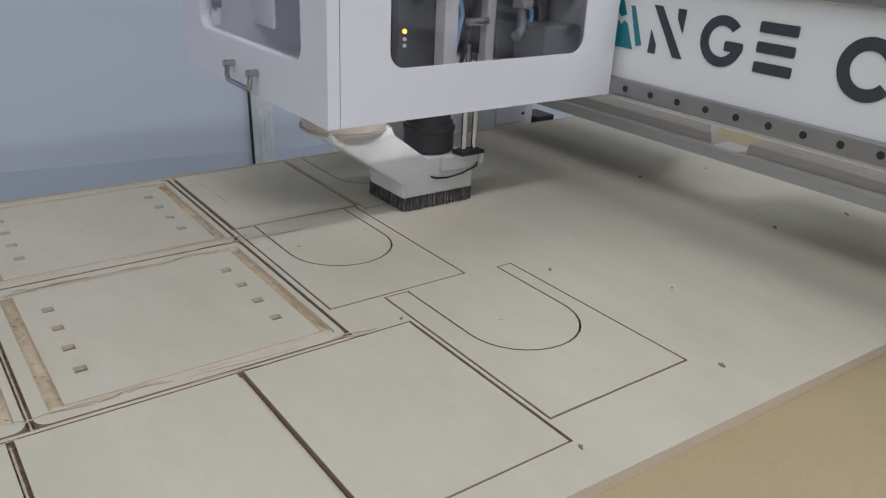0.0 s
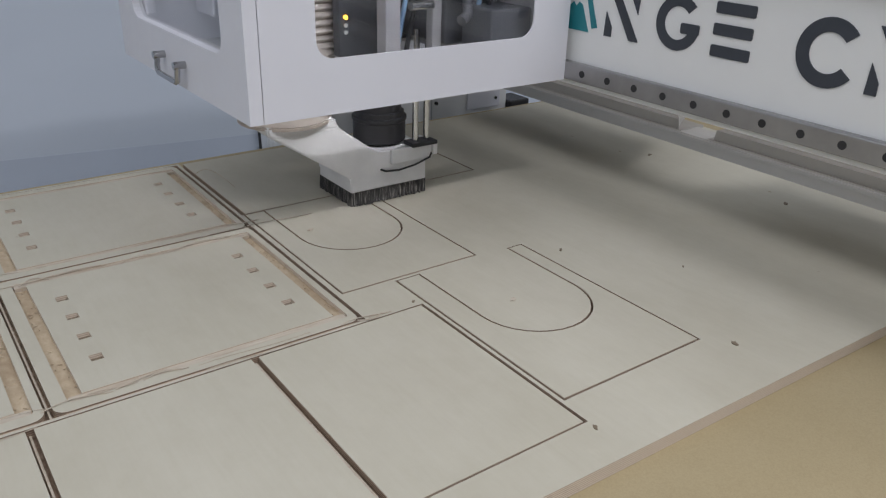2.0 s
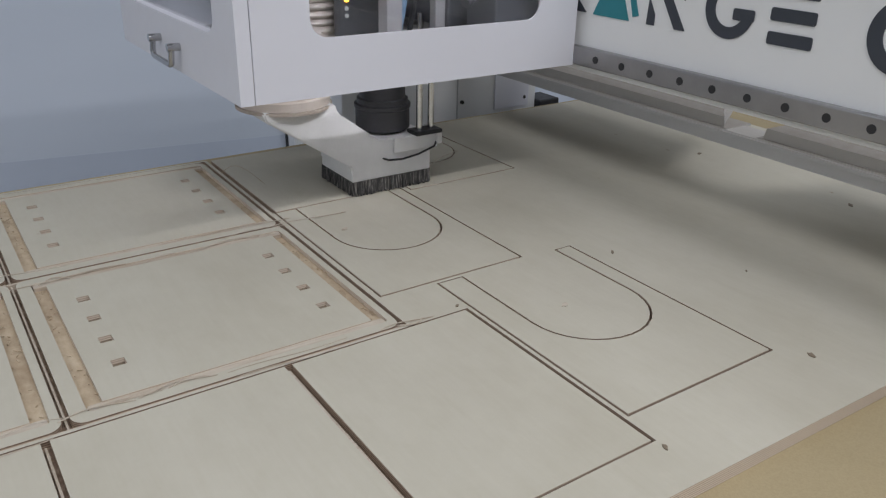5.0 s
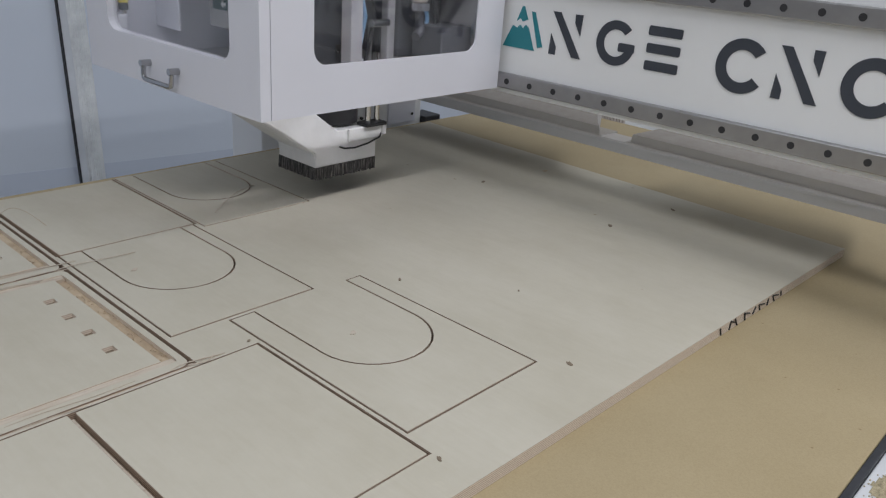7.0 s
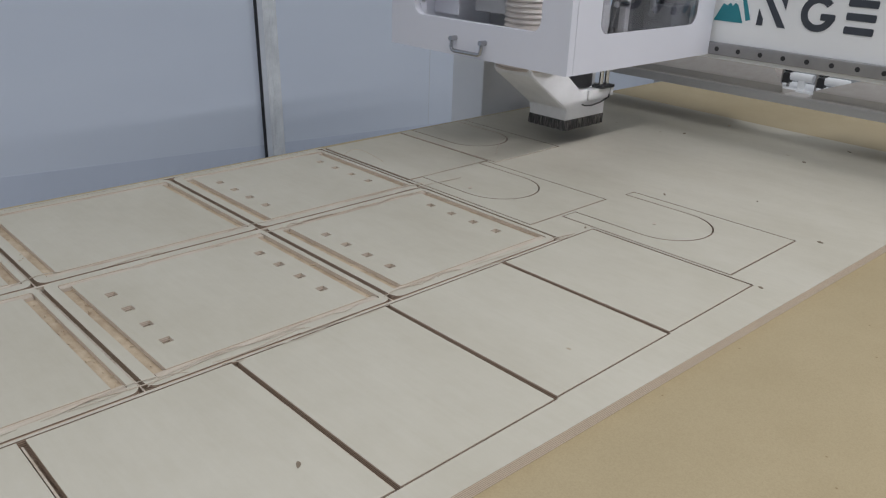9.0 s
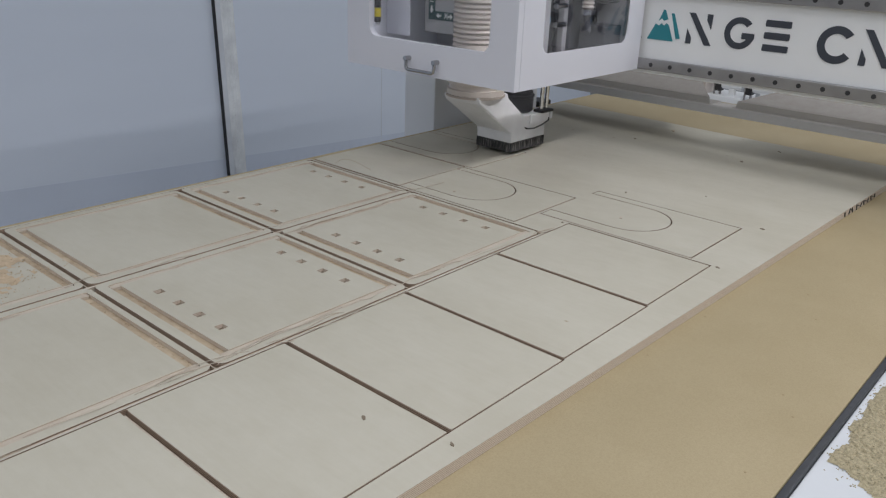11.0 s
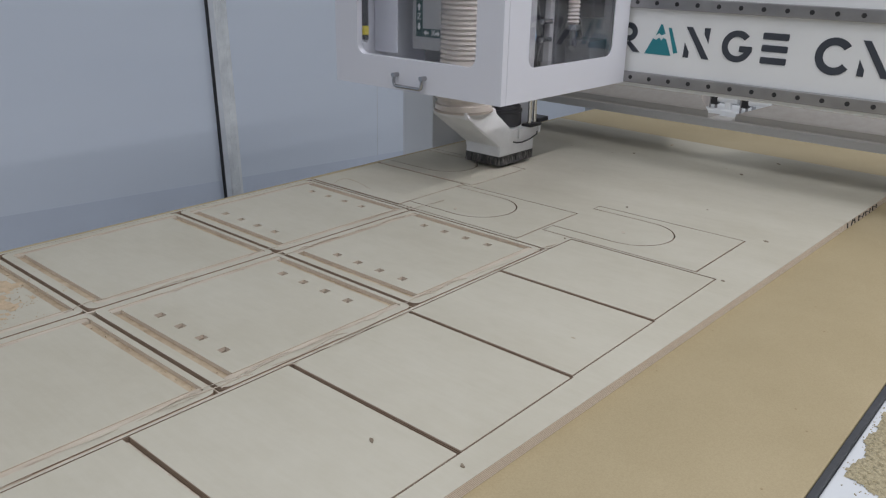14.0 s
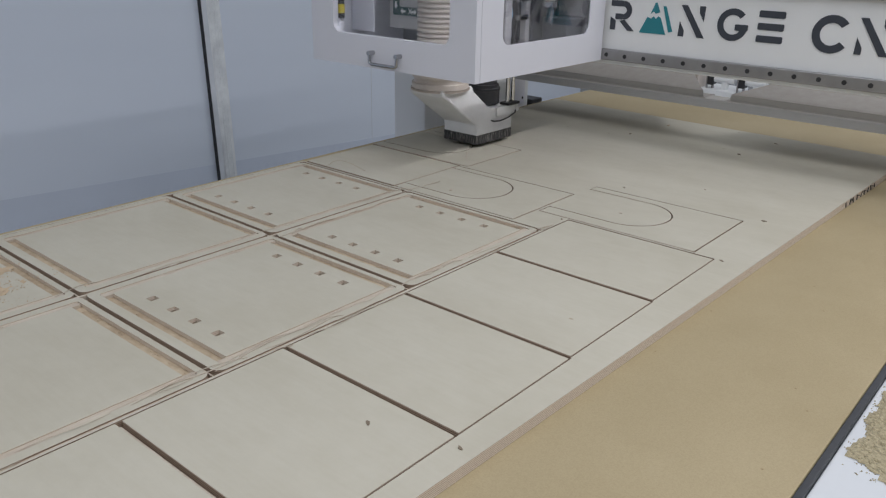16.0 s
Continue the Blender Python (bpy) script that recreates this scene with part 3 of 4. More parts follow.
def ring_sector(cy, cz, r0, r1, a0, a1, n=28):
    out = [(cy - r1 * math.cos(radians(a0 + (a1 - a0) * i / n)), cz + r1 * math.sin(radians(a0 + (a1 - a0) * i / n))) for i in range(n + 1)]
    inn = [(cy - r0 * math.cos(radians(a0 + (a1 - a0) * i / n)), cz + r0 * math.sin(radians(a0 + (a1 - a0) * i / n))) for i in range(n + 1)]
    return out + inn[::-1]


def bar(y0, y1, z0, z1, r=0.003):
    return rounded(min(y0, y1), max(y0, y1), z0, z1, r, 3)


ZL, ZH = 1.238, 1.316
plaque("logo_peak", [(0.200, 1.286), (0.191, 1.293), (0.184, 1.287), (0.172, 1.292), (0.183, 1.317), (0.188, 1.317)], TEAL)
plaque("logo_slope", [(0.231, 1.233), (0.150, 1.233), (0.168, 1.276), (0.176, 1.281), (0.183, 1.273), (0.190, 1.280), (0.198, 1.273), (0.209, 1.277)], TEAL)
plaque("logo_stripe", [(0.142, 1.240), (0.130, 1.243), (0.155, 1.309), (0.164, 1.309)], TEAL)
for y, ZL in ((0.113, 1.233), (-0.343, 1.230)):
    plaque("slanted_bar", [(y - 0.002, ZH), (y - 0.020, ZH), (y - 0.076, ZL), (y - 0.056, ZL)], DARK)
    plaque("short_bar", [(y, ZL), (y - 0.016, ZL), (y - 0.016, ZL + 0.016), (y - 0.002, ZL + 0.040)], DARK)
    plaque("short_bar", [(y - 0.055, ZH), (y - 0.072, ZH), (y - 0.070, ZH - 0.040), (y - 0.056, ZH - 0.017)], DARK)
ZL = 1.238
for z in (ZL + 0.008, ZL + 0.039, ZL + 0.070):
    plaque("level_bar", bar(-0.103, -0.170, z - 0.0085, z + 0.0085), DARK)
plaque("ring_shape", ring_sector(-0.037, 1.275, 0.025, 0.0415, 42, 358), DARK)
plaque("level_bar", bar(-0.044, -0.0785, 1.261, 1.277), DARK, 1.0427)
plaque("ring_shape", ring_sector(-0.285, 1.272, 0.027, 0.046, 38, 322), DARK)
plaque("ring_shape", ring_sector(-0.494, 1.272, 0.027, 0.046, 38, 322), DARK)
plaque("arc_shape", ring_sector(0.285, ZH - 0.026, 0.010, 0.026, -90, 90), DARK)
plaque("level_bar", bar(0.286, 0.326, ZH - 0.016, ZH), DARK)
plaque("level_bar", bar(0.286, 0.310, ZH - 0.052, ZH - 0.036), DARK)
plaque("slanted_bar", [(0.296, ZL + 0.022), (0.280, ZL + 0.026), (0.247, ZL - 0.004), (0.268, ZL - 0.004)], DARK)
plaque("short_bar", [(0.325, ZL - 0.004), (0.308, ZL - 0.004), (0.308, ZL + 0.022), (0.325, ZL + 0.032)], DARK)

# ---- router head ----
HX0, HX1, HY0, HY1, HZ0, HZ1 = 0.431, 1.030, 0.225, 0.816, 1.146, 1.74
head = thing("router_head", (0.7, 0.5, 1.148), "white boxed router head with clear windows, on the gantry", "router head")
door = part("door", holed_plate((HY0, HY1, HZ0, HZ1), (0.308, 0.728, 1.229, 1.66), 0.028, 0.02, lambda u, v, w: (HX0 + w, u, v)), WHITE, head, "white door with a rounded window")
part("pane", box(HX0 + 0.012, HX0 + 0.015, 0.300, 0.736, 1.221, 1.668), WINDOW, door, "clear acrylic pane").visible_shadow = False
side = part("side_cover", holed_plate((HX0 + 0.0215, HX1, HZ0, HZ1), (0.538, 0.948, 1.228, 1.66), 0.028, 0.003, lambda u, v, w: (u, HY0 + w, v)), WHITE, head, "white side cover with a rounded window")
part("pane", box(0.530, 0.956, HY0 + 0.0035, HY0 + 0.0065, 1.220, 1.668), SMOKED, side, "tinted acrylic pane").visible_shadow = False
part("side_cover", box(HX0 + 0.021, HX1, HY1 - 0.004, HY1, HZ0, HZ1), WHITE, head, "white side cover")
part("top_cover", box(HX0 + 0.021, HX1, HY0 + 0.004, HY1 - 0.0045, HZ1 - 0.004, HZ1), WHITE, head, "white top cover")
HP = HX0 - 0.015
handle = part("handle", tube([(HP + 0.002, 0.5730, 1.1860), (HP, 0.5730, 1.1690), (HP, 0.5705, 1.1615), (HP, 0.5640, 1.1590), (HP, 0.4820, 1.1590), (HP, 0.4755, 1.1615), (HP, 0.4730, 1.1690), (HP + 0.002, 0.4730, 1.1860)], 0.0047), DULL, door, "chrome pull handle", True)
for y in (0.573, 0.473):
    part("mount", rod((HP - 0.005, y, 1.187), (HX0 + 0.001, y, 1.187), 0.0062), DULL, handle, "", True)

# inside the head
part("carriage_plate", box(0.985, 1.026, 0.26, 0.80, 1.15, 1.70, 0.003), INNERGREY, head, "grey carriage plate")
part("z_column", box(0.86, 0.985, 0.36, 0.62, 1.20, 1.70, 0.004), INNER, head, "dark spindle column")
part("side_rail", box(0.84, 0.86, 0.37, 0.39, 1.16, 1.70, 0.002), INNERGREY, head)
part("side_rail", box(0.84, 0.86, 0.59, 0.61, 1.16, 1.70, 0.002), INNERGREY, head)
part("shelf", box(0.47, 0.98, 0.63, 0.811, 1.155, 1.163, 0.002), INNERGREY, head, "grey inner floor plate")
part("back_plate", box(0.80, 0.81, 0.63, 0.810, 1.163, 1.70, 0.002), INNERGREY, head, "grey inner plate")
part("gas_strut", rod((0.47, 0.735, 1.262), (0.47, 0.735, 1.70), 0.009), BLACK, head, "black gas strut")
hose = lathe([(r, 0.0135 * k + d) for k in range(41) for r, d in ((0.0595, 0.0), (0.0655, 0.003), (0.0670, 0.006), (0.0655, 0.009))], (0.680, 0.552, 1.170), 30)
part("hose_bend", tube([(0.604, 0.484, 1.118), (0.612, 0.490, 1.135), (0.650, 0.525, 1.155), (0.674, 0.547, 1.172), (0.680, 0.552, 1.19)], 0.059, n=24), HOSE, head, "beige hose bend", True)
part("hose", hose, HOSE, head, "ribbed translucent extraction hose", True)

# ---- dust shoe and spindle, sliding on the head ----
SX0, SX1, SY0, SY1 = 0.700, 0.868, 0.422, 0.548
shoe = part("dust_shoe", box(SX0, SX1, SY0, SY1, 0.928, 0.976, 0.003), SHOE_WHITE, head, "white dust shoe")
part("front_block", box(0.752, SX1 - 0.002, SY0 + 0.001, SY1 - 0.001, 0.9755, 1.000, 0.003), SHOE_WHITE, shoe, "white shoe block")
part("front_flap", box(0.785, SX1 + 0.012, SY0 - 0.006, SY0 + 0.0005, 0.972, 1.001, 0.002), SHOE_WHITE, shoe, "folded white lip")
part("side_lip", box(SX1 + 0.008, SX1 + 0.020, SY0 - 0.012, SY0 + 0.05, 0.978, 1.003, 0.003), SHOE_WHITE, shoe)
part("bristle_core", box(SX0 + 0.006, SX1 - 0.006, SY0 + 0.006, SY1 - 0.006, 0.908, 0.928), BLACK, shoe, "dark bristle backing")


def bristles():
    """Tufts hanging round the rim of the shoe."""
    rng = random.Random(5)
    verts, faces = [], []

    def tuft(x, y, dx, dy):
        w = rng.uniform(0.0009, 0.0017)
        lean, drop = rng.uniform(-0.003, 0.003), rng.uniform(0.9004, 0.9055)
        out = rng.uniform(-0.001, 0.0022)
        k = len(verts)
        for z, f in ((0.929, 0.0), (drop, 1.0)):
            cx, cy = x + dx * lean * f + dy * out * f, y + dy * lean * f - dx * out * f
            verts.extend([(cx - dx * w - dy * w, cy - dy * w + dx * w, z), (cx + dx * w - dy * w, cy + dy * w + dx * w, z), (cx + dx * w + dy * w, cy + dy * w - dx * w, z), (cx - dx * w + dy * w, cy - dy * w - dx * w, z)])
        for a in range(4):
            b = (a + 1) % 4
            faces.append((k + a, k + b, k + 4 + b, k + 4 + a))
        faces.append((k + 4, k + 5, k + 6, k + 7))

    for inset in (0.0015, 0.005):
        x0, x1, y0, y1 = SX0 + inset, SX1 - inset, SY0 + inset, SY1 - inset
        for (ax, ay), (bx, by) in (((x0, y0), (x1, y0)), ((x1, y0), (x1, y1)), ((x1, y1), (x0, y1)), ((x0, y1), (x0, y0))):
            length = math.hypot(bx - ax, by - ay)
            n = int(length / 0.0017)
            for i in range(n):
                f = (i + rng.random()) / n
                tuft(ax + (bx - ax) * f, ay + (by - ay) * f, (bx - ax) / length, (by - ay) / length)
    me = bpy.data.meshes.new("bristle_skirt")
    me.from_pydata([Vector(v) - ORIGIN[head] for v in verts], [], faces)
    me.materials.append(BRISTLE)
    ob = new("bristle_skirt", me)
    ob.parent = shoe
    return tagged(ob, "black bristle skirt", kind="stuff")


bristles()


def duct():
    """A square duct that slants from the hose collar down to the shoe."""
    bm = bmesh.new()
    rings = []
    for cx, cy, hx, hy, z in ((0.604, 0.482, 0.066, 0.062, 1.078), (0.608, 0.480, 0.066, 0.062, 1.062), (0.756, 0.4855, 0.0575, 0.0640, 0.958), (0.756, 0.4855, 0.0575, 0.0640, 0.944)):
        rings.append([bm.verts.new((cx + u * hx, cy + v * hy, z)) for u, v in ((-1, -1), (1, -1), (1, 1), (-1, 1))])
    for a, b in zip(rings, rings[1:]):
        for i in range(4):
            j = (i + 1) % 4
            bm.faces.new((a[i], a[j], b[j], b[i]))
    bm.faces.new(rings[0])
    bm.faces.new(rings[-1][::-1])
    bmesh.ops.bevel(bm, geom=bm.edges[:], offset=0.003, segments=2, affect="EDGES")
    return bm


part("duct", duct(), SHOE_WHITE, shoe, "white sloping extraction duct")
part("flange", lathe([(0.06, 0), (0.083, 0.001), (0.083, 0.006), (0.07, 0.007)], (0.602, 0.482, 1.071), 32), FLANGE, shoe, "round brownish flange", True)
part("collar", lathe([(0.076, 0), (0.080, 0.002), (0.080, 0.016), (0.074, 0.018), (0.074, 0.030), (0.079, 0.032), (0.079, 0.046)], (0.602, 0.482, 1.076), 32), HOSE, shoe, "beige hose collar", True)
part("spindle_nose", lathe([(0.047, 0), (0.051, 0.003), (0.051, 0.040), (0.053, 0.042), (0.053, 0.048), (0.048, 0.050), (0.048, 0.058), (0.043, 0.060), (0.043, 0.17)], (0.800, 0.485, 1.004), 32), BLACK, shoe, "black spindle nose", True)
clamp = part("clamp", box(0.826, 0.884, 0.405, 0.440, 1.001, 1.009, 0.002), BLACK, shoe, "black clamp plate")
for x in (0.843, 0.868):
    part("guide_rod", rod((x, 0.423, 1.008), (x, 0.423, 1.22), 0.006), CHROME, shoe, "chrome guide rod", True)
part("cable", tube([(SX0 + 0.062, SY0 + 0.002, 0.966), (SX0 + 0.072, SY0 - 0.006, 0.962), (SX0 + 0.10, SY0 - 0.008, 0.960), (SX0 + 0.135, SY0 - 0.010, 0.965), (SX1 + 0.002, SY0 - 0.010, 0.975), (SX1 + 0.012, SY0 - 0.004, 0.985)], 0.002), BLACK, shoe)

# ---- stop pins on the table's far end ----
station = thing("stop_pin_station", (2.25, 0.5, 0.84), "white bracket with dark stop pins and air cylinders", "pin station")
part("bracket", box(2.20, 2.375, 0.405, 0.565, 0.84, 0.877, 0.003), BEAM_WHITE, station, "white bracket")
for y in (0.525, 0.388):
    clip = part("cylinder_clip", box(2.229, 2.267, y - 0.0165, y + 0.0165, 0.892, 0.930, 0.004), BLACK, station, "dark cylinder clip")
    part("clip_pin", rod((2.248, y - 0.008, 0.86), (2.248, y - 0.008, 0.961), 0.0057), STEEL, clip)
    part("clip_pin", rod((2.233, y + 0.013, 0.86), (2.233, y + 0.013, 0.945), 0.0045), STEEL, clip)
    part("clip_plate", box(2.236, 2.262, y - 0.020, y + 0.020, 0.935, 0.941, 0.001), BLACK, clip)
    part("cylinder", rod((2.248, y - 0.015, 0.920), (2.248, y - 0.105, 0.920), 0.0165), BEAM_WHITE, station, "white air cylinder", True)
    part("cylinder_foot", box(2.236, 2.260, y - 0.075, y - 0.050, 0.84, 0.908, 0.002), BEAM_WHITE, station)
bellows = bmesh.new()
for k in range(14):
    y = 0.566 + 0.0125 * k
    box(2.20, 2.30, y, y + 0.0066, 0.84, 0.946, bm=bellows)
    if k < 13:
        box(2.212, 2.288, y + 0.0057, y + 0.0133, 0.84, 0.938, bm=bellows)
tagged(part("bellows", bellows, HOSE), "beige folded bellows on the table's end", "bellows")

# ---- wall joint ----
joint = thing("wall_joint", (1.2, 2.74, 0.0), "pale wall post with creased plastic film hanging beside it", "wall joint")


def leaning(bm):
    """The post stands a little out of plumb."""
    for v in bm.verts:
        v.co.x -= 0.027 * (v.co.z - 0.24)
    return bm


part("gap", leaning(box(1.1855, 1.1895, 2.735, 2.7592, 0.0, 3.6)), BLACK, joint, "dark joint gap")
part("post", leaning(box(1.190, 1.222, 2.735, 2.7592, 0.0, 3.6, 0.004)), POST, joint, "pale grey post")


def film():
    """Hanging plastic film in narrow upright pleats."""
    rng = random.Random(8)
    n = 19
    bm = bmesh.new()
    rows = []
    for z in (0.02, 0.6, 1.2, 1.9, 2.6, 3.45):
        row = []
        for i in range(n + 1):
            x = 1.2225 + 0.085 * (i + rng.uniform(-0.38, 0.38)) / n
            row.append(bm.verts.new((x, 2.7535 - (0.0004 if i in (0, n) else rng.uniform(0.0, 0.0045) + 0.003 * (i % 2)), z)))
        rows.append(row + [bm.verts.new((row[-1].co.x, 2.7592, z)), bm.verts.new((row[0].co.x, 2.7592, z))])
    for a, b in zip(rows, rows[1:]):
        for i in range(len(a)):
            k = (i + 1) % len(a)
            bm.faces.new((a[i], a[k], b[k], b[i]))
    bm.faces.new(rows[0][::-1])
    bm.faces.new(rows[-1])
    return bm


part("film", leaning(film()), FILM, joint, "crumpled translucent plastic film")
tagged(part("trim", box(2.358, 2.361, 2.7580, 2.7602, 0.0, 3.6), POST), "thin grey joint between wall panels", "trim", kind="structure")

# ---- inside the head: sign, panels, lights, tubes ----
part("white_panel", box(0.577, 0.583, 0.715, 0.808, 1.218, 1.70, 0.002), WHITE, head, "white inner panel")
sign = part("sign_backing", box(0.662, 0.668, 0.622, 0.735, 1.225, 1.45, 0.001), INNERGREY, head, "grey sign plate")
part("axis_label", box(0.6595, 0.6618, 0.694, 0.718, 1.262, 1.365), GREENDARK, sign, "dark green axis label")
part("axis_label", box(0.6595, 0.6618, 0.624, 0.6935, 1.262, 1.286), GREENDARK, sign, "dark green axis label")


def glyph(text, y, z, size):
    curve = bpy.data.curves.new("letter", "FONT")
    curve.body, curve.size, curve.extrude = text, size, 0.0003
    curve.align_x, curve.align_y = "CENTER", "CENTER"
    tmp = bpy.data.objects.new("letter", curve)
    scene.collection.objects.link(tmp)
    me = bpy.data.meshes.new_from_object(tmp)
    bpy.data.objects.remove(tmp)
    bm = bmesh.new()
    bm.from_mesh(me)
    bpy.data.meshes.remove(me)
    # letters face the door
    bmesh.ops.transform(bm, matrix=Matrix.Translation((0.6590, y, z)) @ Matrix(((0, 0, -1, 0), (-1, 0, 0, 0), (0, 1, 0, 0), (0, 0, 0, 1))), verts=bm.verts[:])
    return part("letter", bm, PALE, sign)


glyph("Z", 0.706, 1.318, 0.026)
glyph("X", 0.650, 1.274, 0.026)


def arrow(y, z, dy, dz):
    """A flat arrow on the label."""
    own = bmesh.new()
    px, pz = -dz, dy
    pts = [(-0.010, -0.003), (0.0, -0.003), (0.0, -0.008), (0.010, 0.0), (0.0, 0.008), (0.0, 0.003), (-0.010, 0.003)]
    a = [own.verts.new((0.6588, y + u * dy + v * px, z + u * dz + v * pz)) for u, v in pts]
    b = [own.verts.new((0.6594, y + u * dy + v * px, z + u * dz + v * pz)) for u, v in pts]
    own.faces.new(a)
    own.faces.new(b[::-1])
    for i in range(len(pts)):
        j = (i + 1) % len(pts)
        own.faces.new((a[i], a[j], b[j], b[i]))
    part("arrow", own, PALE, sign)


arrow(0.706, 1.346, 0, 1)
arrow(0.706, 1.290, 0, -1)
arrow(0.678, 1.274, 1, 0)
arrow(0.634, 1.274, -1, 0)
part("strut_label", rod((0.47, 0.735, 1.276), (0.47, 0.735, 1.300), 0.0097), YELLOW, head, "yellow strut label")
part("strut_end", rod((0.47, 0.735, 1.240), (0.47, 0.735, 1.263), 0.005), CHROME, head)
part("strut_bracket", box(0.455, 0.475, 0.728, 0.762, 1.228, 1.255, 0.003), WHITE, head)
part("strut_bracket", rod((0.455, 0.758, 1.255), (0.455, 0.758, 1.70), 0.012), WHITE, head, "white upright tube")
controller = part("controller", box(0.700, 0.79, 0.452, 0.478, 1.175, 1.44, 0.004), INNER, head, "dark controller box")
for z in (1.245, 1.231, 1.219):
    part("indicator", rod((0.712, 0.4495, z), (0.712, 0.4525, z), 0.0036, n=10), AMBER if z > 1.24 else PALE, controller, "amber indicator light")
for i, (x, y) in enumerate(((0.785, 0.40), (0.795, 0.385), (0.90, 0.34), (0.915, 0.33))):
    part("air_tube", tube([(x, y, 1.19), (x + 0.012, y - 0.01, 1.28), (x - 0.006, y, 1.38), (x + 0.01, y + 0.01, 1.50), (x, y, 1.66)], 0.0045), BLUETUBE if i % 2 == 0 else BLACK, head, "", True)
part("profile", box(0.745, 0.775, 0.372, 0.402, 1.17, 1.70, 0.002), INNERGREY, head, "grey aluminium profile")
for z in (1.27, 1.32):
    part("fitting", rod((0.79, 0.365, z), (0.835, 0.365, z), 0.008), CHROME, head, "", True)
coil = lathe([(r, 0.0105 * k + d) for k in range(34) for r, d in ((0.0125, 0.0), (0.0175, 0.003), (0.0180, 0.005), (0.0150, 0.008))], (0.872, 0.315, 1.315), 20)
part("spiral_conduit", coil, HOSE, head, "pale ribbed conduit", True)
part("conduit_nut", lathe([(0.016, 0), (0.021, 0.002), (0.021, 0.016), (0.016, 0.018)], (0.872, 0.315, 1.297), 6), CHROME, head)
part("elbow", tube([(0.872, 0.315, 1.30), (0.872, 0.312, 1.275), (0.868, 0.306, 1.258), (0.850, 0.300, 1.25)], 0.0095), INNER, head, "", True)
motor = part("servo_motor", box(0.90, 0.965, 0.27, 0.345, 1.33, 1.52, 0.006), BLACK, head, "black servo motor")
part("junction_box", box(0.885, 0.975, 0.262, 0.345, 1.17, 1.27, 0.004), INNER, head, "dark junction box")

# ---- marks on the sheet ----


def mark(x, y, r, turn, mat, name, label, category):
    """A small splintered plug set into the veneer."""
    rng = random.Random(int(x * 1000) + 77)
    pts = []
    for i in range(9):
        a = 2 * math.pi * i / 9
        q = r * rng.uniform(0.6, 1.15)
        u, v = q * 1.5 * math.cos(a), q * 0.8 * math.sin(a)
        pts.append((x + u * math.cos(turn) - v * math.sin(turn), y + u * math.sin(turn) + v * math.cos(turn)))
    tagged(part(name, prism(pts, TOP - 0.001, TOP + 0.0012), mat), label, category, "marks in the plywood")


for x, y, r in ((0.556, -0.328, 0.0048), (0.567, 0.028, 0.004), (1.100, -0.054, 0.0055), (1.309, -0.087, 0.0055), (1.109, 0.304, 0.005), (1.312, 0.270, 0.007), (0.692, -0.130, 0.0025), (-0.589, -0.239, 0.0045), (-0.552, -0.362, 0.003), (0.262, -0.352, 0.0035), (0.255, 0.012, 0.003)):
    mark(x, y, r, random.Random(int(y * 999)).uniform(0.2, 1.2), PLUG if r < 0.006 else GROOVE, "knot", "small dark splintered knot in the plywood face", "knot")
for x, y in ((0.383, -0.064), (0.250, 0.330)):
    mark(x, y, 0.005, 0.4, SCRAPED, "scuff", "small pale torn spot in the veneer", "scuff")
writing = thing("edge_writing", (0.95, -0.42, TOP - 0.01), "black marker strokes on the sheet's edge", "marker writing")
rng = random.Random(3)
for k in range(9):
    x = 0.845 + 0.029 * k
    y = front(x) - 0.0006
    lean = rng.uniform(-0.012, 0.012)
    z0, z1 = TOP - rng.uniform(0.014, 0.0165), TOP - rng.uniform(0.001, 0.004)
    part("stroke", tube([(x, y, z0), (x + lean, y, z1)], 0.0016, n=6), INK, writing)
    if k % 2:
        part("stroke", tube([(x + lean, y, z1), (x + 0.018, y, (z0 + z1) / 2)], 0.0014, n=6), INK, writing)

# ---- sawdust ----


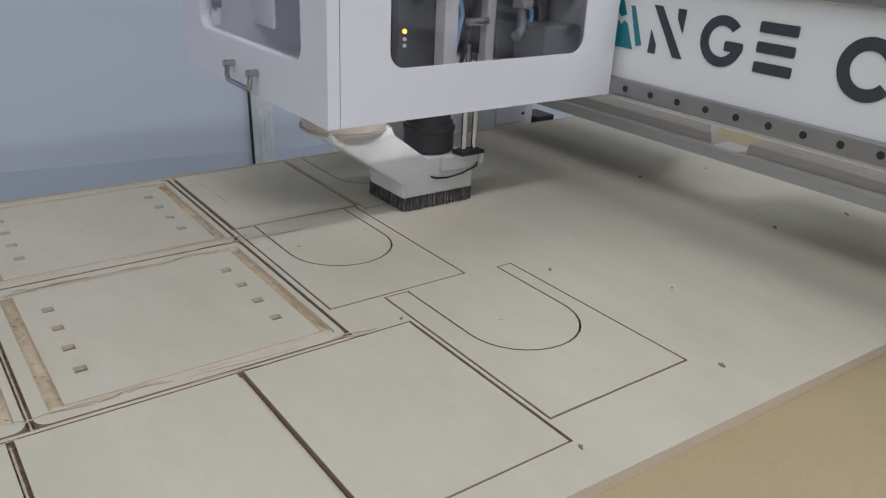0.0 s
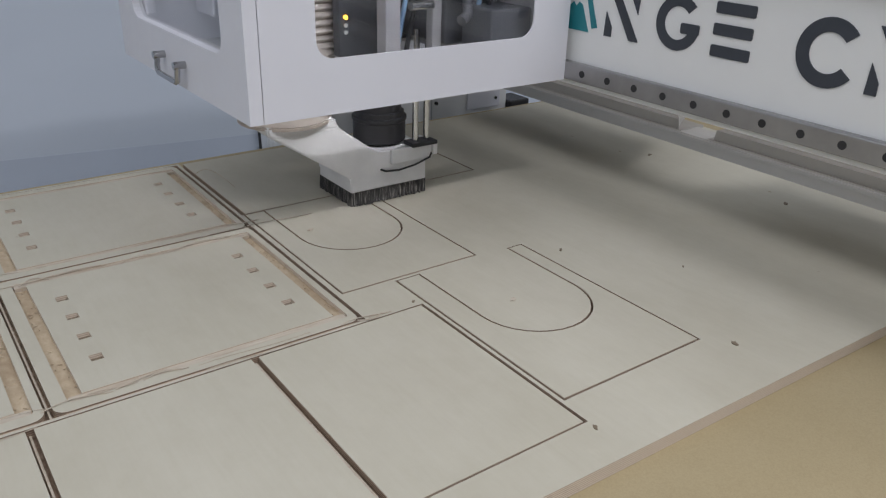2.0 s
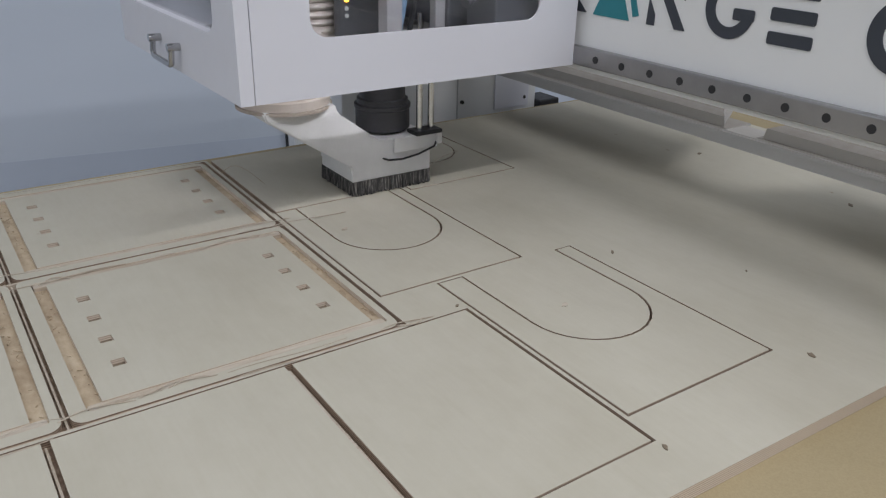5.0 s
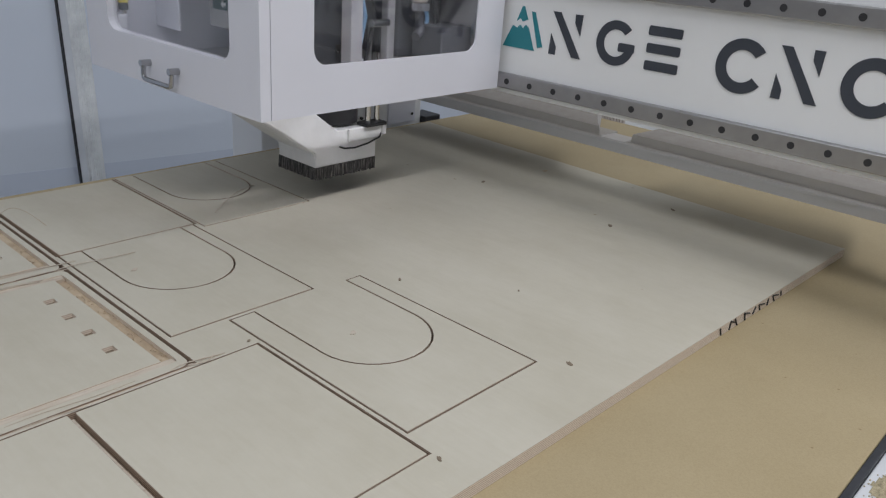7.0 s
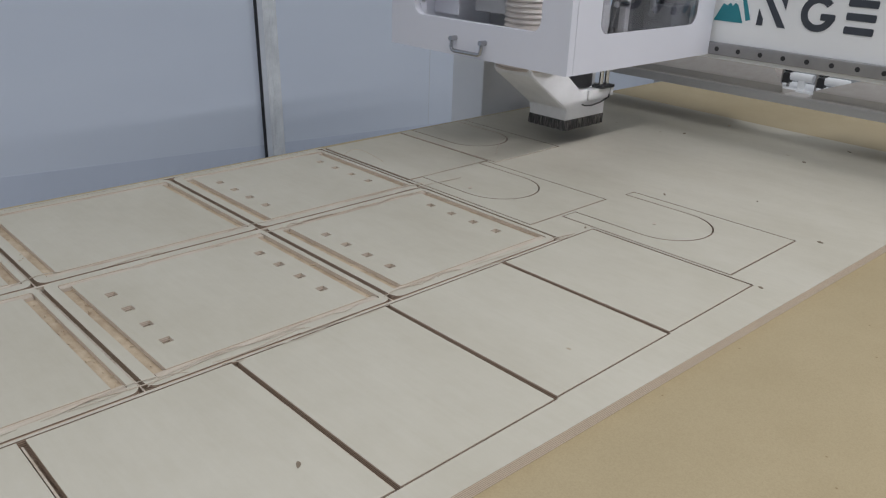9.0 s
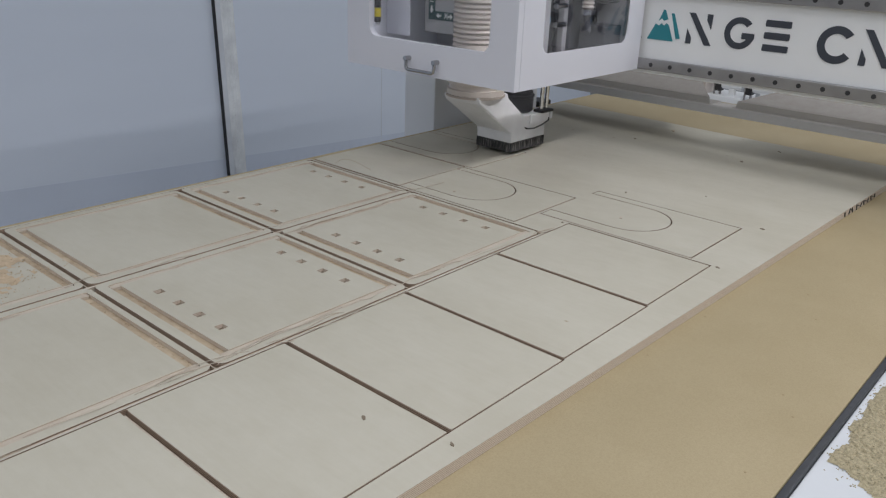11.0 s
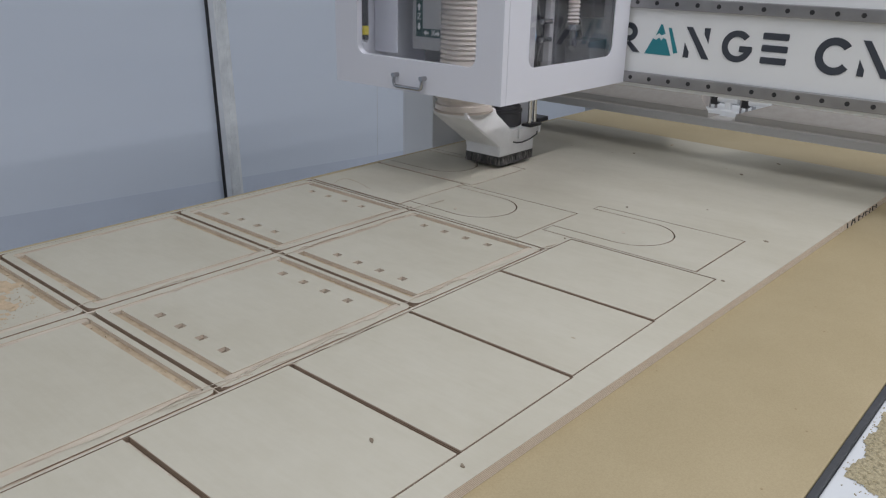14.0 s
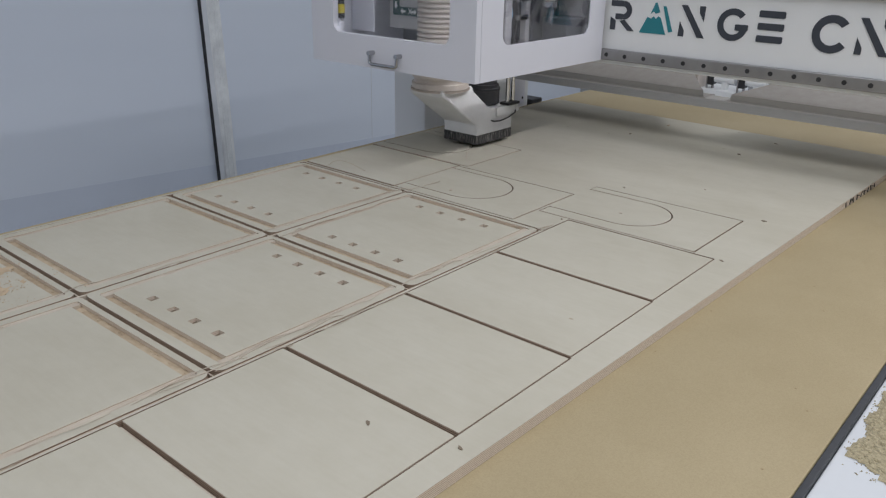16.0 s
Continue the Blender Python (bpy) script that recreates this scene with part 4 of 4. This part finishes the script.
def sawdust(name, inside, x0, x1, y0, y1, z, height, step, label, category, grains):
    """A low uneven heap with loose grains at its rim."""
    rng = random.Random(11)
    verts, faces, ids = [], [], {}
    nx, ny = int((x1 - x0) / step), int((y1 - y0) / step)

    def level(x, y):
        return inside(x, y) + 0.35 * noise.noise(Vector((x * 22, y * 22, 1.7))) + 0.2 * noise.noise(Vector((x * 70, y * 70, 5.1)))

    for i in range(nx + 1):
        for j in range(ny + 1):
            x, y = x0 + i * step, y0 + j * step
            f = level(x, y)
            if f > 0:
                ids[i, j] = len(verts)
                bumps = 0.5 + 0.5 * noise.noise(Vector((x * 120, y * 120, 0))) + rng.uniform(-0.25, 0.25)
                verts.append((x, y, z + height * min(1, f * 3) * max(0.1, bumps) + 0.0004))
    for i, j in ids:
        q = [(i, j), (i + 1, j), (i + 1, j + 1), (i, j + 1)]
        if all(k in ids for k in q):
            faces.append([ids[k] for k in q])
    made = 0
    while made < grains:
        x, y = rng.uniform(x0, x1), rng.uniform(y0, y1)
        f = level(x, y)
        if f < -0.28 or (f < 0 and rng.random() < -f * 3.2):
            continue
        s = rng.uniform(0.0004, 0.0010)
        a = rng.uniform(0, math.pi)
        k = len(verts)
        base = z + (height * min(1, f * 3) * 0.5 if f > 0 else 0)
        for dz in (0, s * 1.1):
            for u, v in ((-s, -s), (s, -s), (s, s * 0.8), (-s, s)):
                verts.append((x + u * math.cos(a) - v * math.sin(a), y + u * math.sin(a) + v * math.cos(a), base + dz))
        faces.append((k + 4, k + 5, k + 6, k + 7))
        for p in range(4):
            q = (p + 1) % 4
            faces.append((k + p, k + q, k + 4 + q, k + 4 + p))
        made += 1
    me = bpy.data.meshes.new(name)
    me.from_pydata(verts, [], faces)
    me.materials.append(DUST if z < TOP - 0.01 else FINE_DUST)
    return tagged(new(name, me), label, category, kind="stuff")


sawdust("sawdust", lambda x, y: min((x + 0.200 + 0.5 * (-0.704 - y)) * 16, (-0.714 - y) * 36, 0.9), -0.30, 0.95, -0.98, -0.706, TOP - 0.026, 0.005, 0.0032, "heap of grey-tan sawdust on the side ledge", "sawdust", 9000)
sawdust("fine_sawdust", lambda x, y: 0.30 - 5.0 * math.hypot((x + 0.775) * 0.8, (y - 0.60) * 0.55), -0.95, -0.62, 0.42, 0.78, TOP + 0.0004, 0.0012, 0.0035, "thin film of orange-tan sawdust on a panel", "sawdust", 700)

# ---- torn fibres and chips along the cuts ----


def fibres():
    """Thin strands of torn veneer lying along the long cuts."""
    rng = random.Random(14)
    bm = bmesh.new()
    for k in range(46):
        x = rng.uniform(-1.0, 0.16)
        y = rng.choice((0.002, 0.006, 0.018, 0.026, 0.401, 0.375, 0.425)) + rng.uniform(-0.003, 0.003)
        length = rng.uniform(0.03, 0.16)
        bend, lift = rng.uniform(-0.006, 0.006), rng.uniform(0.0005, 0.003)
        pts = [(x + length * f, y + bend * math.sin(math.pi * f) + 0.004 * math.sin(5 * f + k), TOP + 0.0006 + lift * math.sin(math.pi * f)) for f in [i / 7 for i in range(8)]]
        tube(pts, rng.uniform(0.0004, 0.0009), bm=bm, n=5)
    return bm


tagged(part("wood_fibres", fibres(), SCRAPED), "thin torn wood fibres along the cuts", "wood fibres", kind="stuff")


def chips():
    rng = random.Random(9)
    verts, faces = [], []
    for x0, x1, y0, y1, row, col in TRAYS:
        for side in range(110 if col == 0 else 60):
            right = rng.random() < 0.62
            x = x1 - rng.uniform(0.009, 0.030) if right else x0 + rng.uniform(0.018, 0.038)
            y = rng.uniform(y0 + 0.03, y1 - 0.03)
            if rng.random() < 0.25:
                x, y = rng.uniform(x0 + 0.03, x1 - 0.02), rng.choice((y0 + 0.023, y1 - 0.023)) + rng.uniform(-0.005, 0.005)
            a, l, w = rng.uniform(0, math.pi), rng.uniform(0.0008, 0.003), rng.uniform(0.0004, 0.0009)
            z = TOP - 0.0066 + rng.uniform(0, 0.004)
            k = len(verts)
            for dz in (0, 0.0012):
                for u, v in ((-l, -w), (l, -w * 0.6), (l * 0.9, w), (-l, w)):
                    verts.append((x + u * math.cos(a) - v * math.sin(a), y + u * math.sin(a) + v * math.cos(a), z + dz + u * 0.15))
            faces.append((k + 4, k + 5, k + 6, k + 7))
            for p in range(4):
                q = (p + 1) % 4
                faces.append((k + p, k + q, k + 4 + q, k + 4 + p))
    me = bpy.data.meshes.new("wood_chips")
    me.from_pydata(verts, [], faces)
    me.materials.append(GROOVE)
    tagged(new("wood_chips", me), "small pale wood chips left in the grooves", "wood chips", kind="stuff")


chips()
hair = tube([(0.172 + 0.05 * f, 0.70 - 0.10 * f + 0.02 * math.sin(3 * f), TOP + 0.001 + 0.02 * math.sin(math.pi * f)) for f in [i / 9 for i in range(10)]], 0.0005, n=5)
strand = tube([(0.50 + 0.16 * f, 0.485 + 0.095 * f + 0.012 * math.sin(2.6 * f), TOP + 0.0012 + 0.006 * math.sin(math.pi * f)) for f in [i / 11 for i in range(12)]], 0.0010, n=5)
tagged(part("wood_strand", strand, SCRAPED), "pale curled wood strand lying on a notched panel", "wood strand")
tagged(part("splinter", hair, GROOVE), "long thin brown splinter curled on a panel", "splinter")

# ---- motion ----
HEAD_ROWS = [
    (0.0, -0.203, -0.045, 0.0), (0.5, -0.234, -0.044, 0.0), (1.0, -0.268, -0.042, 0.0), (1.5, -0.301, -0.040, 0.0), (2.0, -0.337, -0.041, 0.0),
    (2.5, -0.368, -0.039, 0.0), (3.0, -0.369, -0.029, 0.0), (5.0, -0.369, 0.03, 0.0), (5.5, -0.336, 0.028, 0.042), (6.0, -0.165, 0.015, 0.045),
    (6.5, -0.016, 0.002, 0.045), (7.0, 0.0, 0.0, 0.045), (8.7, 0.0, 0.0, 0.045), (9.6, -0.04, 0.0, 0.03), (10.5, -0.079, 0.012, 0.01),
    (11.0, -0.079, 0.018, 0.01), (11.5, -0.074, 0.032, 0.01), (12.0, -0.083, 0.035, 0.01), (12.5, -0.092, 0.036, 0.01), (13.0, -0.094, 0.058, 0.01),
    (13.5, -0.077, 0.056, 0.01), (14.0, -0.076, 0.058, 0.01), (14.5, -0.077, 0.088, 0.01), (15.0, -0.077, 0.094, 0.01), (15.5, -0.093, 0.095, 0.01), (16.0, -0.090, 0.113, 0.01),
]


def motions():
    g, h = ORIGIN[gantry], ORIGIN[head]
    walk(gantry, [(t, pose(g.x + x, g.y, g.z)) for t, x, y, z in HEAD_ROWS])
    walk(head, [(t, pose(h.x + x, h.y + y, h.z)) for t, x, y, z in HEAD_ROWS])
    walk(shoe, [(t, pose(0, 0, z)) for t, x, y, z in HEAD_ROWS])


motions()
